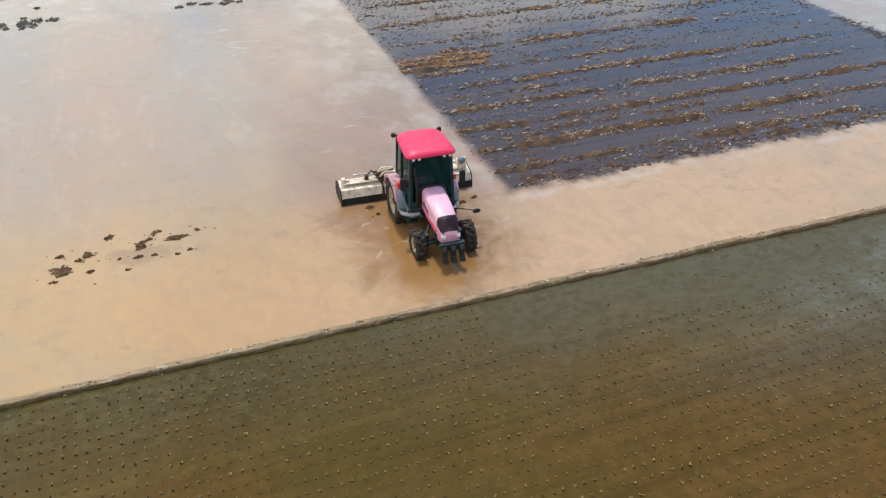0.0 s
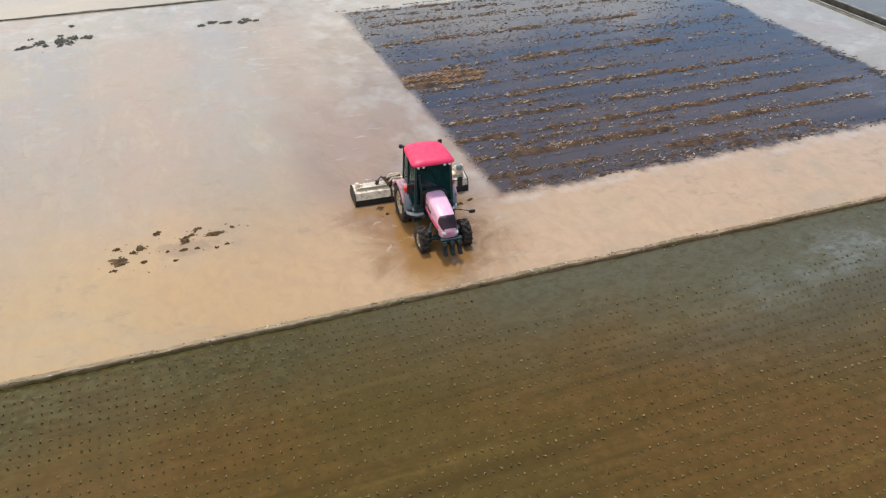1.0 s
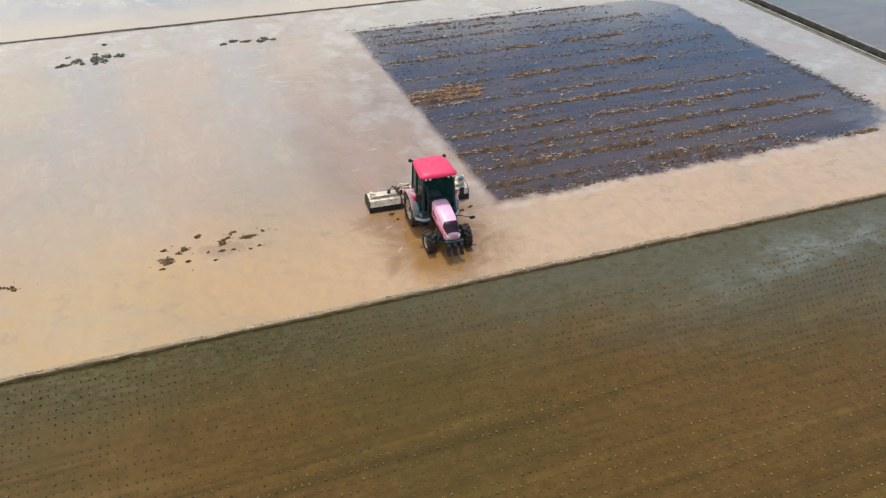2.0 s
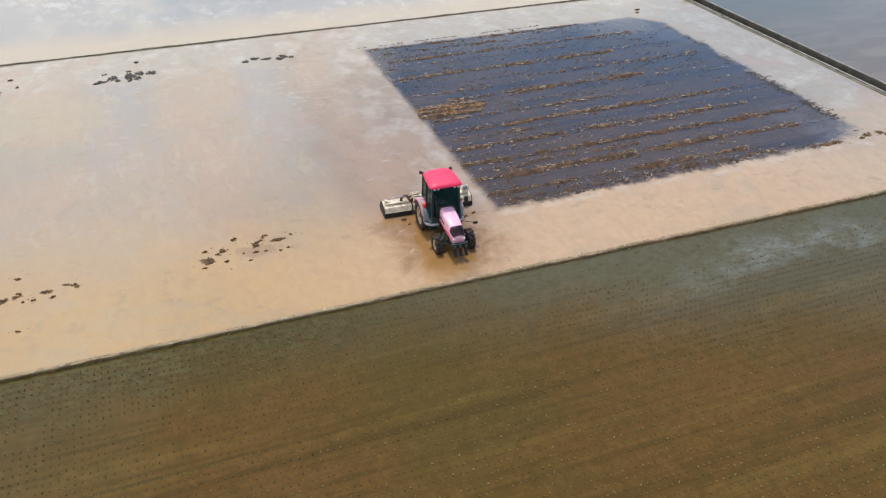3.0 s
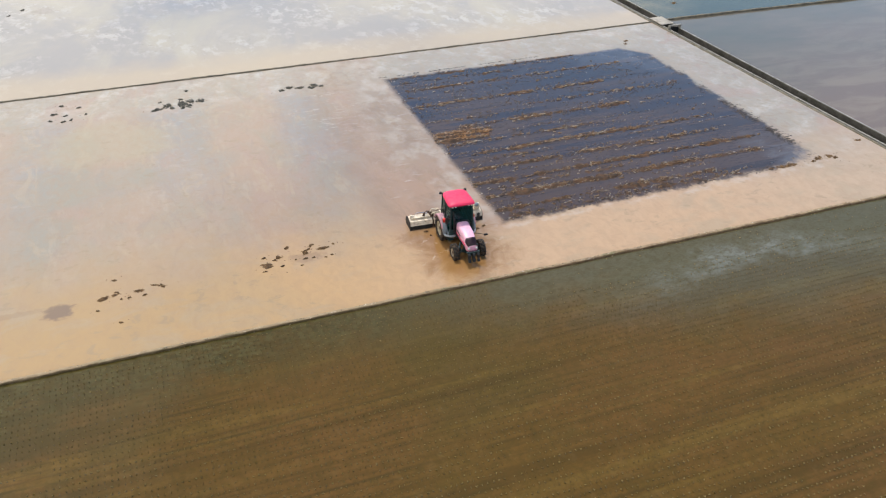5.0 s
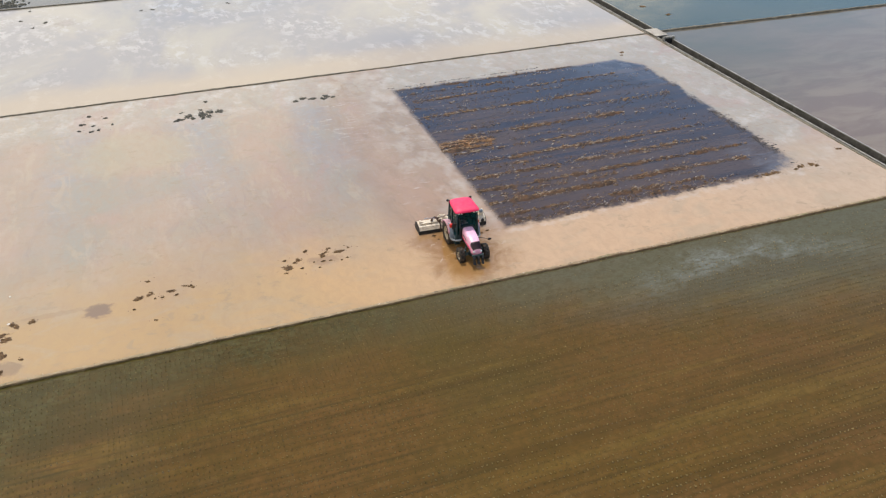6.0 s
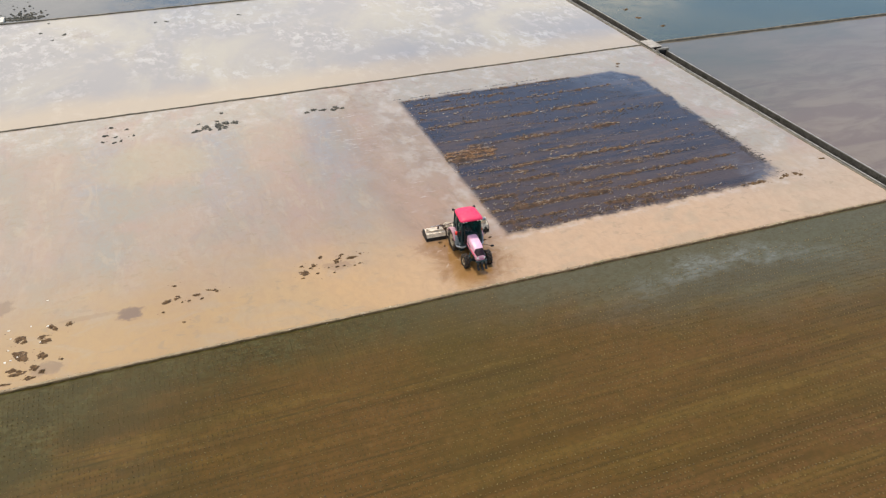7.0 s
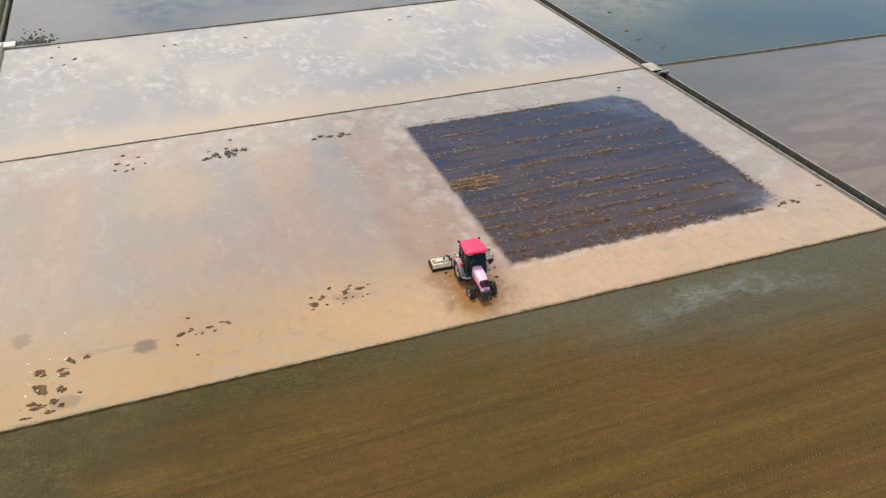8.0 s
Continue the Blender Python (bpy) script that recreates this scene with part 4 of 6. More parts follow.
def tractor():
    top = tagged(new("tractor"), "red tractor with closed cab and pink bonnet in muddy water", "tractor")
    top.matrix_basis = TRACTOR @ Matrix.Diagonal((1.0, 1.06, 1.0, 1.0))
    # chassis, axles
    bm = bmesh.new()
    box(bm, -0.35, 1.0, -0.22, 0.22, 0.38, 0.80, 0.04)
    box(bm, 0.9, 2.45, -0.17, 0.17, 0.45, 0.78, 0.03)
    part("chassis", bm, "frame", top)
    bm = bmesh.new()
    tube(bm, (0, -0.66, 0.5), (0, 0.66, 0.5), 0.11, 14)
    box(bm, -0.16, 0.16, -0.3, 0.3, 0.36, 0.66, 0.05)
    part("rear_axle", bm, "frame", top)
    bm = bmesh.new()
    tube(bm, (1.95, -0.60, 0.30), (1.95, 0.60, 0.30), 0.08, 12)
    box(bm, 1.83, 2.07, -0.2, 0.2, 0.2, 0.5, 0.04)
    tube(bm, (2.08, -0.52, 0.34), (2.08, 0.52, 0.34), 0.025, 8)
    for s in (1, -1):
        box(bm, 1.86, 2.04, s * 0.42 - 0.07, s * 0.42 + 0.07, 0.18, 0.56, 0.04)
        tube(bm, (1.95, s * 0.42, 0.50), (1.72, s * 0.26, 0.66), 0.04, 8)
    part("front_axle", bm, "frame", top)
    for s in (1, -1):
        wheel("rear_tyre", top, 0.0, s * 0.62, 0.62, 0.36, 0.36, s, 18)
    for s in (1, -1):
        wheel("front_tyre", top, 1.95, s * 0.62, 0.41, 0.25, 0.20, s, 14)
    # bonnet: narrowing and dropping to the nose
    secs = ((0.98, 0.33, 0.68, 1.35), (1.15, 0.365, 0.66, 1.36), (1.6, 0.362, 0.64, 1.325), (2.05, 0.34, 0.62, 1.25), (2.30, 0.31, 0.60, 1.17), (2.48, 0.285, 0.60, 1.06), (2.57, 0.25, 0.62, 0.97), (2.61, 0.20, 0.66, 0.90))
    bm = bmesh.new()
    loft(bm, [superoval(x, hy * 0.78, z0, z1, 5.0, 28) for x, hy, z0, z1 in secs])
    bonnet = part("bonnet", bm, "pink", top, "glossy faded pink bonnet", None, True)
    bm = bmesh.new()
    rings = []
    for x, hy, z0, z1 in ((2.27, 0.318, 0.97, 1.186), (2.38, 0.306, 0.94, 1.133), (2.50, 0.285, 0.905, 1.050), (2.615, 0.235, 0.87, 0.940)):
        hy *= 0.785
        rings.append([(x, -hy, z0), (x, -hy * 0.99, (z0 + z1) / 2), (x, -hy * 0.82, z1), (x, 0, z1 + 0.012), (x, hy * 0.82, z1), (x, hy * 0.99, (z0 + z1) / 2), (x, hy, z0)])
    loft(bm, rings, close=False, caps=False)
    bmesh.ops.solidify(bm, geom=bm.faces[:], thickness=0.012)
    part("grille", bm, "grille", bonnet, "dark mesh grille over the nose", None, True)
    bm = bmesh.new()
    rings = []
    for x, hy, z in ((2.38, 0.268, 0.75), (2.52, 0.250, 0.75), (2.615, 0.205, 0.75), (2.655, 0.12, 0.75), (2.665, 0.0, 0.75)):
        rings.append((x, hy, z))
    path = rings + [(x, -y, z) for x, y, z in rings[-2::-1]]
    vs = [[bm.verts.new((x, y, z - 0.10)), bm.verts.new((x + 0.012, y * 1.02, z)), bm.verts.new((x, y, z + 0.08))] for x, y, z in path]
    for a, b in zip(vs, vs[1:]):
        for i in range(2):
            bm.faces.new((a[i], b[i], b[i + 1], a[i + 1]))
    bmesh.ops.solidify(bm, geom=bm.faces[:], thickness=0.03)
    part("nose_panel", bm, "pink", bonnet, "pale pink lower nose panel")
    for s in (1, -1):
        bm = bmesh.new()
        box(bm, 2.545, 2.635, s * 0.12 - 0.055 + s * 0.05, s * 0.12 + 0.055 + s * 0.05, 0.76, 0.845, 0.02, Matrix.Translation((0.02, 0, 0)))
        part("headlight", bm, "white", bonnet, "clear headlight")
        bm = bmesh.new()
        for k in range(3):
            tube(bm, (1.30 + 0.15 * k, s * 0.268, 1.02 - 0.02 * k), (1.30 + 0.15 * k, s * 0.295, 1.02 - 0.02 * k), 0.055, 12)
        part("side_vent", bm, "grille", bonnet, "dark round side vents")
        bm = bmesh.new()
        box(bm, 1.05, 2.3, s * 0.276 - 0.012, s * 0.276 + 0.016, 0.80, 0.855, 0.006)
        part("side_stripe", bm, "red", bonnet, "red side stripe")
    bm = bmesh.new()
    loft(bm, [superoval(x, hy, 0.68, z1, 3.6, 24) for x, hy, z1 in ((0.90, 0.37, 1.37), (0.96, 0.385, 1.40), (1.04, 0.385, 1.395), (1.07, 0.36, 1.37))])
    part("cowl", bm, "black", top, "black cowl between bonnet and windscreen", None, True)
    bm = bmesh.new()
    tube(bm, (1.12, -0.40, 0.9), (1.12, -0.40, 1.35), 0.035, 12)
    tube(bm, (1.12, -0.40, 1.35), (1.05, -0.44, 1.95), 0.03, 12)
    part("exhaust_pipe", bm, "black", top)
    # front weights
    bm = bmesh.new()
    box(bm, 2.4, 2.68, -0.20, 0.20, 0.42, 0.66, 0.03)
    box(bm, 2.64, 2.76, -0.30, 0.30, 0.60, 0.68, 0.02)
    carrier = part("weight_bracket", bm, "frame", top)
    for y in (-0.21, 0.0, 0.21):
        bm = bmesh.new()
        rings = []
        for yy, d in ((-0.055, 0.015), (-0.04, 0.0), (0.04, 0.0), (0.055, 0.015)):
            rings.append([(2.72 + d, yy, 0.62 - d), (2.82, yy, 0.62 - d), (2.88 - d, yy, 0.56), (2.86 - d, yy, 0.38), (2.97 - d, yy, 0.24 + d), (2.84, yy, 0.19 + d), (2.76 + d, yy, 0.32), (2.72 + d, yy, 0.45)])
        loft(bm, rings)
        part("front_weight", bm, "black", carrier, "black cast-iron front weight", pose(0, y, 0))
    # fenders over the rear wheels
    for s in (1, -1):
        bm = bmesh.new()
        rings = []
        for k in range(13):
            a = radians(62 + 96 * k / 12)
            r = 0.72
            cx, cz = r * math.cos(a), 0.49 + r * math.sin(a)
            ux, uz = math.cos(a), math.sin(a)
            y0, y1 = s * 0.40, s * 0.80
            rings.append([(cx, y0, cz), (cx, y1 - s * 0.04, cz + 0.01), (cx - ux * 0.05, y1, cz - uz * 0.05), (cx - ux * 0.08, y1, cz - uz * 0.08), (cx - ux * 0.03, y1 - s * 0.05, cz - uz * 0.03), (cx - ux * 0.03, y0, cz - uz * 0.03)])
        loft(bm, rings)
        bmesh.ops.recalc_face_normals(bm, faces=bm.faces[:])
        part("rear_fender", bm, "dull_pink", top, "faded pink rear fender splashed with mud", None, True)
        bm = bmesh.new()
        rings = []
        for k in range(7):
            a = radians(6 + 56 * k / 6)
            ux, uz = math.cos(a), math.sin(a)
            rings.append([(ux * r, s * yy, 0.49 + uz * r) for r, yy in ((0.72, 0.40), (0.725, 0.76), (0.70, 0.80), (0.66, 0.80), (0.68, 0.75), (0.69, 0.40))])
        loft(bm, rings)
        bmesh.ops.recalc_face_normals(bm, faces=bm.faces[:])
        part("fender_front", bm, "blue_grey", top, "blue-grey front half of the rear fender", None, True)
        bm = bmesh.new()
        rings = []
        for k in range(13):
            a = radians(28 + 126 * k / 12)
            ux, uz = math.cos(a), math.sin(a)
            rings.append([(ux * r, s * yy, 0.49 + uz * r) for r, yy in ((0.73, 0.76), (0.735, 0.80), (0.715, 0.825), (0.64, 0.825), (0.64, 0.815), (0.70, 0.80), (0.71, 0.76))])
        loft(bm, rings)
        bmesh.ops.recalc_face_normals(bm, faces=bm.faces[:])
        part("fender_rim", bm, "dull_pink", top, "dull pink fender edge", None, True)
        # fuel tanks and steps on both sides
        bm = bmesh.new()
        loft(bm, [[(xx, s * 0.36, z0), (xx, s * yo, z0 + 0.02), (xx, s * (yo + 0.02), 0.66), (xx, s * yo, 0.78), (xx, s * 0.36, 0.78)] for xx, yo, z0 in ((0.50, 0.52, 0.50), (0.56, 0.57, 0.42), (0.92, 0.57, 0.40), (0.98, 0.52, 0.46))])
        bmesh.ops.recalc_face_normals(bm, faces=bm.faces[:])
        part("fuel_tank", bm, "blue_grey", top, "blue-grey tank below the cab door", None, True)
        bm = bmesh.new()
        loft(bm, [[(0.74 - 0.55 * k / 6, s * (0.575 + 0.10 * k / 6), 0.80 + 0.40 * k / 6), (0.78 - 0.55 * k / 6, s * (0.60 + 0.12 * k / 6), 0.80 + 0.44 * k / 6), (0.70 - 0.55 * k / 6, s * (0.62 + 0.14 * k / 6), 0.74 + 0.42 * k / 6), (0.66 - 0.55 * k / 6, s * (0.58 + 0.10 * k / 6), 0.74 + 0.38 * k / 6)] for k in range(7)])
        bmesh.ops.recalc_face_normals(bm, faces=bm.faces[:])
        part("fender_brace", bm, "blue_grey", top, "blue-grey flange between fender and cab", None, True)
        bm = bmesh.new()
        box(bm, 0.62, 1.02, s * 0.50 - 0.12, s * 0.50 + 0.14, 0.34, 0.38, 0.012)
        box(bm, 0.64, 0.67, s * 0.50 - 0.10, s * 0.50 - 0.07, 0.36, 0.72)
        box(bm, 0.97, 1.00, s * 0.50 - 0.10, s * 0.50 - 0.07, 0.36, 0.72)
        part("step", bm, "frame", top, "grey-green step below the door")
        bm = bmesh.new()
        rings = []
        for k in range(9):
            u = k / 8
            cx, cy, cz = 1.10 - 0.34 * u * u, s * (0.34 + 0.42 * u), 0.66 - 0.10 * math.sin(math.pi * u * 0.5)
            rings.append([(cx - 0.07, cy, cz - 0.03), (cx + 0.05, cy, cz - 0.04), (cx + 0.07, cy, cz + 0.02), (cx + 0.03, cy, cz + 0.05), (cx - 0.06, cy, cz + 0.05)])
        loft(bm, rings)
        bmesh.ops.recalc_face_normals(bm, faces=bm.faces[:])
        part("step_guard", bm, "step_grey", top, "light grey curved guard above the step", None, True)
    # cab
    bm = bmesh.new()
    box(bm, -0.42, 1.10, -0.58, 0.58, 0.70, 0.80, 0.03)
    box(bm, 0.86, 1.06, -0.56, 0.56, 0.74, 0.94, 0.03)
    box(bm, -0.44, -0.34, -0.56, 0.56, 0.78, 1.02, 0.02)
    cab = part("cab_base", bm, "frame", top, "grey-green cab floor and sills")
    posts = {(1.02, 0.54): (0.90, 0.50), (-0.40, 0.54): (-0.36, 0.50), (0.34, 0.59): (0.30, 0.55)}
    for (x0, y0), (x1, y1) in posts.items():
        for s in (1, -1):
            bm = bmesh.new()
            w = 0.032
            loft(bm, [[(x0 - w, s * y0 - w, 0.78), (x0 + w, s * y0 - w, 0.78), (x0 + w, s * y0 + w, 0.78), (x0 - w, s * y0 + w, 0.78)],
                      [(x1 - w, s * y1 - w, 2.235), (x1 + w, s * y1 - w, 2.235), (x1 + w, s * y1 + w, 2.235), (x1 - w, s * y1 + w, 2.235)]])
            part("cab_post", bm, "frame", cab)

    def pane(a, b, c, d):
        bm = bmesh.new()
        f = bm.faces.new([bm.verts.new(p) for p in (a, b, c, d)])
        bmesh.ops.solidify(bm, geom=[f], thickness=0.008)
        ob = part("window_pane", bm, "glass", cab, "dark green tinted glass pane")
        return ob

    pane((1.02, -0.51, 0.94), (1.02, 0.51, 0.94), (0.90, 0.47, 2.215), (0.90, -0.47, 2.215))
    pane((-0.40, 0.51, 1.02), (-0.40, -0.51, 1.02), (-0.36, -0.47, 2.215), (-0.36, 0.47, 2.215))
    for s in (1, -1):
        pane((0.99, s * 0.545, 0.82), (0.37, s * 0.59, 0.82), (0.33, s * 0.55, 2.215), (0.87, s * 0.505, 2.215))
        pane((0.31, s * 0.59, 1.15), (-0.37, s * 0.545, 1.15), (-0.33, s * 0.505, 2.215), (0.27, s * 0.55, 2.215))
        bm = bmesh.new()
        tube(bm, (0.44, s * 0.60, 1.05), (0.44, s * 0.61, 1.35), 0.014, 8)
        part("door_handle", bm, "black", cab)
    bm = bmesh.new()
    rows = []
    for z, e, k in ((2.20, 0.03, 9), (2.215, 0.0, 9), (2.245, 0.0, 9), (2.275, 0.015, 8), (2.31, 0.05, 6.5), (2.345, 0.13, 5), (2.372, 0.26, 4.2), (2.385, 0.42, 3.6)):
        ring = []
        for i in range(48):
            a = 2 * math.pi * i / 48
            c, s = math.cos(a), math.sin(a)
            kk = k if c > 0 else k * 0.62
            px = math.copysign(abs(c) ** (2 / kk), c)
            ring.append((0.33 + (0.72 - e) * px, (0.60 - e) * math.copysign(abs(s) ** (2 / kk), s) * (1 + 0.06 * px), z - 0.015 * max(0.0, px)))
        rows.append(ring)
    loft(bm, rows)
    roof = part("cab_roof", bm, "red", top, "bright red rounded cab roof", None, True)
    for y in (-0.45, -0.31, 0.31, 0.45):
        bm = bmesh.new()
        tube(bm, (0.98, y, 2.185), (1.045, y, 2.165), 0.030, 12, 0.038)
        part("work_light", bm, "white", roof, "small round white work light")
    for y in (-0.59, 0.59):
        bm = bmesh.new()
        box(bm, -0.46, -0.36, y - 0.06, y + 0.06, 2.15, 2.28, 0.04)
        tube(bm, (-0.40, y, 2.22), (-0.30, y * 0.80, 2.24), 0.02, 8)
        part("rear_lamp", bm, "black", roof, "black rear lamp on the roof corner")
    for s in (1, -1):
        bm = bmesh.new()
        tube(bm, (0.98, s * 0.53, 1.55), (1.10, s * 0.74, 1.60), 0.013, 8)
        tube(bm, (1.10, s * 0.74, 1.25), (1.10, s * 0.74, 1.75), 0.013, 8)
        box(bm, 1.09, 1.13, s * 0.74 - 0.075, s * 0.74 + 0.075, 1.40, 1.72, 0.015)
        part("mirror", bm, "black", cab, "black wing mirror on a bent arm")
        bm = bmesh.new()
        if s < 0:
            box(bm, 0.50, 0.64, -0.77, -0.60, 1.16, 1.36, 0.03)
            part("marker_lamp", bm, "lamp_red", cab, "red marker lamp with a pale edge")
        else:
            box(bm, 0.54, 0.62, 0.66, 0.74, 1.20, 1.36, 0.02)
            part("marker_lamp", bm, "orange", cab, "small orange marker lamp")
    bm = bmesh.new()
    tube(bm, (1.42, 0.30, 0.86), (1.62, 0.62, 0.90), 0.014, 8)
    tube(bm, (1.62, 0.62, 0.90), (1.78, 0.90, 0.88), 0.012, 8)
    loft(bm, [[(1.78 + dx, 0.90 + 0.10 * q * math.cos(2 * math.pi * k / 14), 0.88 + 0.06 * q * math.sin(2 * math.pi * k / 14)) for k in range(14)] for dx, q in ((-0.025, 0.8), (-0.015, 1.0), (0.012, 1.0), (0.03, 0.6))])
    part("front_mirror", bm, "black", top, "small oval black mirror on a bent stalk", None, True)
    # inside the cab
    bm = bmesh.new()
    box(bm, -0.20, 0.28, -0.24, 0.24, 0.80, 1.08, 0.05)
    part("seat", bm, "seat", cab, "black driver's seat")
    bm = bmesh.new()
    box(bm, -0.32, -0.18, -0.23, 0.23, 1.06, 1.62, 0.05)
    part("seat_back", bm, "seat", cab)
    bm = bmesh.new()
    box(bm, 0.72, 0.92, -0.22, 0.22, 0.80, 1.22, 0.05)
    part("dashboard", bm, "black", cab)
    bm = bmesh.new()
    wm = Matrix.Translation((0.60, 0, 1.30)) @ Matrix.Rotation(radians(-35), 4, "Y")
    for k in range(24):
        a, b = 2 * math.pi * k / 24, 2 * math.pi * (k + 1) / 24
        tube(bm, wm @ Vector((0.19 * math.cos(a), 0.19 * math.sin(a), 0)), wm @ Vector((0.19 * math.cos(b), 0.19 * math.sin(b), 0)), 0.014, 6)
    tube(bm, wm @ Vector((-0.19, 0, 0)), wm @ Vector((0.19, 0, 0)), 0.012, 6)
    tube(bm, wm @ Vector((0, 0, 0)), (0.80, 0, 1.05), 0.02, 8)
    part("steering_wheel", bm, "black", cab)
    return top


tractor()


def harrow():
    """A folding paddy harrow, spread to its full width behind the tractor."""
    top = tagged(new("paddy_harrow"), "wide cream folding paddy harrow with black rubber aprons, lowered into mud", "harrow")
    top.matrix_basis = TRACTOR @ pose(-1.14, 0, -0.04)

    def section(y0, y1, name, lift=0.0):
        """One width of cover with apron, end plates and levelling board."""
        bm = bmesh.new()
        rings = []
        for y in (y0, y1):
            rings.append([(0.19, y, 0.22 + lift), (0.10, y, 0.43 + lift), (-0.30, y, 0.53 + lift), (-0.52, y, 0.44 + lift), (-0.62, y, 0.26 + lift), (-0.60, y, 0.25 + lift), (-0.50, y, 0.41 + lift), (-0.30, y, 0.50 + lift), (0.08, y, 0.41 + lift), (0.17, y, 0.21 + lift)])
        loft(bm, rings)
        bmesh.ops.recalc_face_normals(bm, faces=bm.faces[:])
        cover = part(name, bm, "cream", top, "cream painted steel cover, chipped and muddy")
        bm = bmesh.new()
        loft(bm, [[(0.195, y, 0.225 + lift), (0.215, y, 0.03 + lift), (0.20, y, -0.10), (0.18, y, 0.03 + lift), (0.17, y, 0.205 + lift)] for y in [y0 + (y1 - y0) * k / 8 for k in range(9)]])
        part("apron", bm, "rubber", cover, "black rubber apron")
        bm = bmesh.new()
        box(bm, -0.95, -0.62, y0 + 0.02, y1 - 0.02, 0.02, 0.05, 0.008, Matrix.Translation((0, 0, lift)))
        tube(bm, (-0.62, y0 + 0.04, 0.25 + lift), (-0.64, y0 + 0.04, 0.04 + lift), 0.02, 6)
        tube(bm, (-0.62, y1 - 0.04, 0.25 + lift), (-0.64, y1 - 0.04, 0.04 + lift), 0.02, 6)
        part("levelling_board", bm, "steel", cover, "muddy steel levelling board")
        bm = bmesh.new()
        tube(bm, (-0.24, y0 + 0.03, 0.14), (-0.24, y1 - 0.03, 0.14), 0.03, 8)
        for k in range(int((y1 - y0) / 0.11)):
            y = y0 + 0.07 + 0.11 * k
            for j in range(3):
                a = k * 1.1 + j * 2.094
                tube(bm, (-0.24, y, 0.14), (-0.24 + 0.2 * math.cos(a), y, 0.14 + 0.2 * math.sin(a)), 0.012, 5, 0.006)
        part("tine_rotor", bm, "steel", cover, "rusty rotor with curved tines")
        for y in (y0, y1):
            bm = bmesh.new()
            loft(bm, [[(0.22, yy, 0.02), (0.205, yy, 0.225 + lift), (0.11, yy, 0.45 + lift), (-0.34, yy, 0.55 + lift), (-0.60, yy, 0.40 + lift), (-0.62, yy, 0.02), (-0.30, yy, -0.06)] for yy in (y - 0.012, y + 0.012)])
            part("end_plate", bm, "black" if abs(y) > 1.5 else "steel", cover)
        return cover

    mid = section(-0.80, 0.80, "centre_cover")
    for s in (1, -1):
        lo, hi = sorted((s * 0.84, s * (1.78 if s > 0 else 2.02)))
        wing = section(lo, hi, "wing_cover", 0.02)
        bm = bmesh.new()
        box(bm, -0.32, -0.02, lo + 0.1, hi - 0.1, 0.545, 0.575, 0.01)
        part("stiffener", bm, "cream", wing)
        bm = bmesh.new()
        end = (hi if s > 0 else lo) - s * 0.14
        box(bm, -0.24, -0.08, end - 0.06, end + 0.06, 0.54, 0.84 if s > 0 else 0.70, 0.03)
        tube(bm, (-0.16, end, 0.60), (-0.16, end - s * 0.18, 0.60), 0.03, 8)
        if s > 0:
            box(bm, -0.34, -0.02, end - 0.20, end - 0.02, 0.56, 0.76, 0.04)
        part("gear_case", bm, "cream", wing, "cream gear case at the wing's end")
        if s > 0:
            bm = bmesh.new()
            lathe(bm, [(0.005, -0.11), (0.07, -0.10), (0.10, -0.05), (0.10, 0.06), (0.06, 0.10), (0.005, 0.11)], 16)
            part("drive_motor", bm, "blue_grey", wing, "round grey motor on the gear case", pose(-0.06, end - 0.10, 0.80))
        bm = bmesh.new()
        for q in (-0.06, -0.20, -0.33):
            tube(bm, (q, s * 0.42, 0.74), (q - 0.02, s * 0.74, 0.76), 0.032, 10)
            tube(bm, (q - 0.02, s * 0.74, 0.76), (q, s * 0.86, 0.64), 0.026, 8)
        part("hydraulic_hose", bm, "cream", mid, "pale hydraulic pipes over the hinge")
        bm = bmesh.new()
        tube(bm, (-0.15, s * 0.45, 0.78), (-0.15, s * 0.95, 0.70), 0.035, 10)
        part("fold_cylinder", bm, "steel", mid, "hydraulic folding cylinder")
        bm = bmesh.new()
        tube(bm, (-0.15, s * 0.95, 0.70), (-0.15, s * 1.18, 0.66), 0.02, 10)
        part("cylinder_rod", bm, "chrome", mid)
        bm = bmesh.new()
        box(bm, -0.26, -0.04, s * 0.82 - 0.09, s * 0.82 + 0.09, 0.50, 0.66, 0.02)
        part("hinge", bm, "steel", mid, "brown rusty hinge bracket")
        bm = bmesh.new()
        box(bm, -0.40, -0.34, s * 0.82 - 0.16, s * 0.82 + 0.16, 0.52, 0.68, 0.015)
        part("hinge", bm, "steel", mid, "brown rusty hinge bracket")
        bm = bmesh.new()
        box(bm, -0.20, -0.10, s * 1.22 - 0.05, s * 1.22 + 0.05, 0.56, 0.72, 0.015)
        part("cylinder_lug", bm, "steel", mid, "brown cylinder lug")
        bm = bmesh.new()
        for q in (0.02, -0.30):
            tube(bm, (q, s * 0.86, 0.56), (-0.14, s * 1.08, 0.84), 0.022, 8)
        tube(bm, (-0.14, s * 1.08, 0.84), (-0.14, s * 1.30, 0.60), 0.02, 8)
        part("fold_frame", bm, "steel", mid, "brown folding frame over the hinge")
        bm = bmesh.new()
        tube(bm, (0.12, s * 0.40, 0.45), (1.05, s * 0.30, 0.42), 0.035, 8)
        tube(bm, (0.30, s * 0.38, 0.46), (0.72, s * 0.26, 0.98), 0.025, 8)
        part("lower_link", bm, "black", mid)
        bm = bmesh.new()
        tube(bm, (-0.42, s * 0.35, 0.55), (-0.42, s * 1.55, 0.62), 0.022, 8)
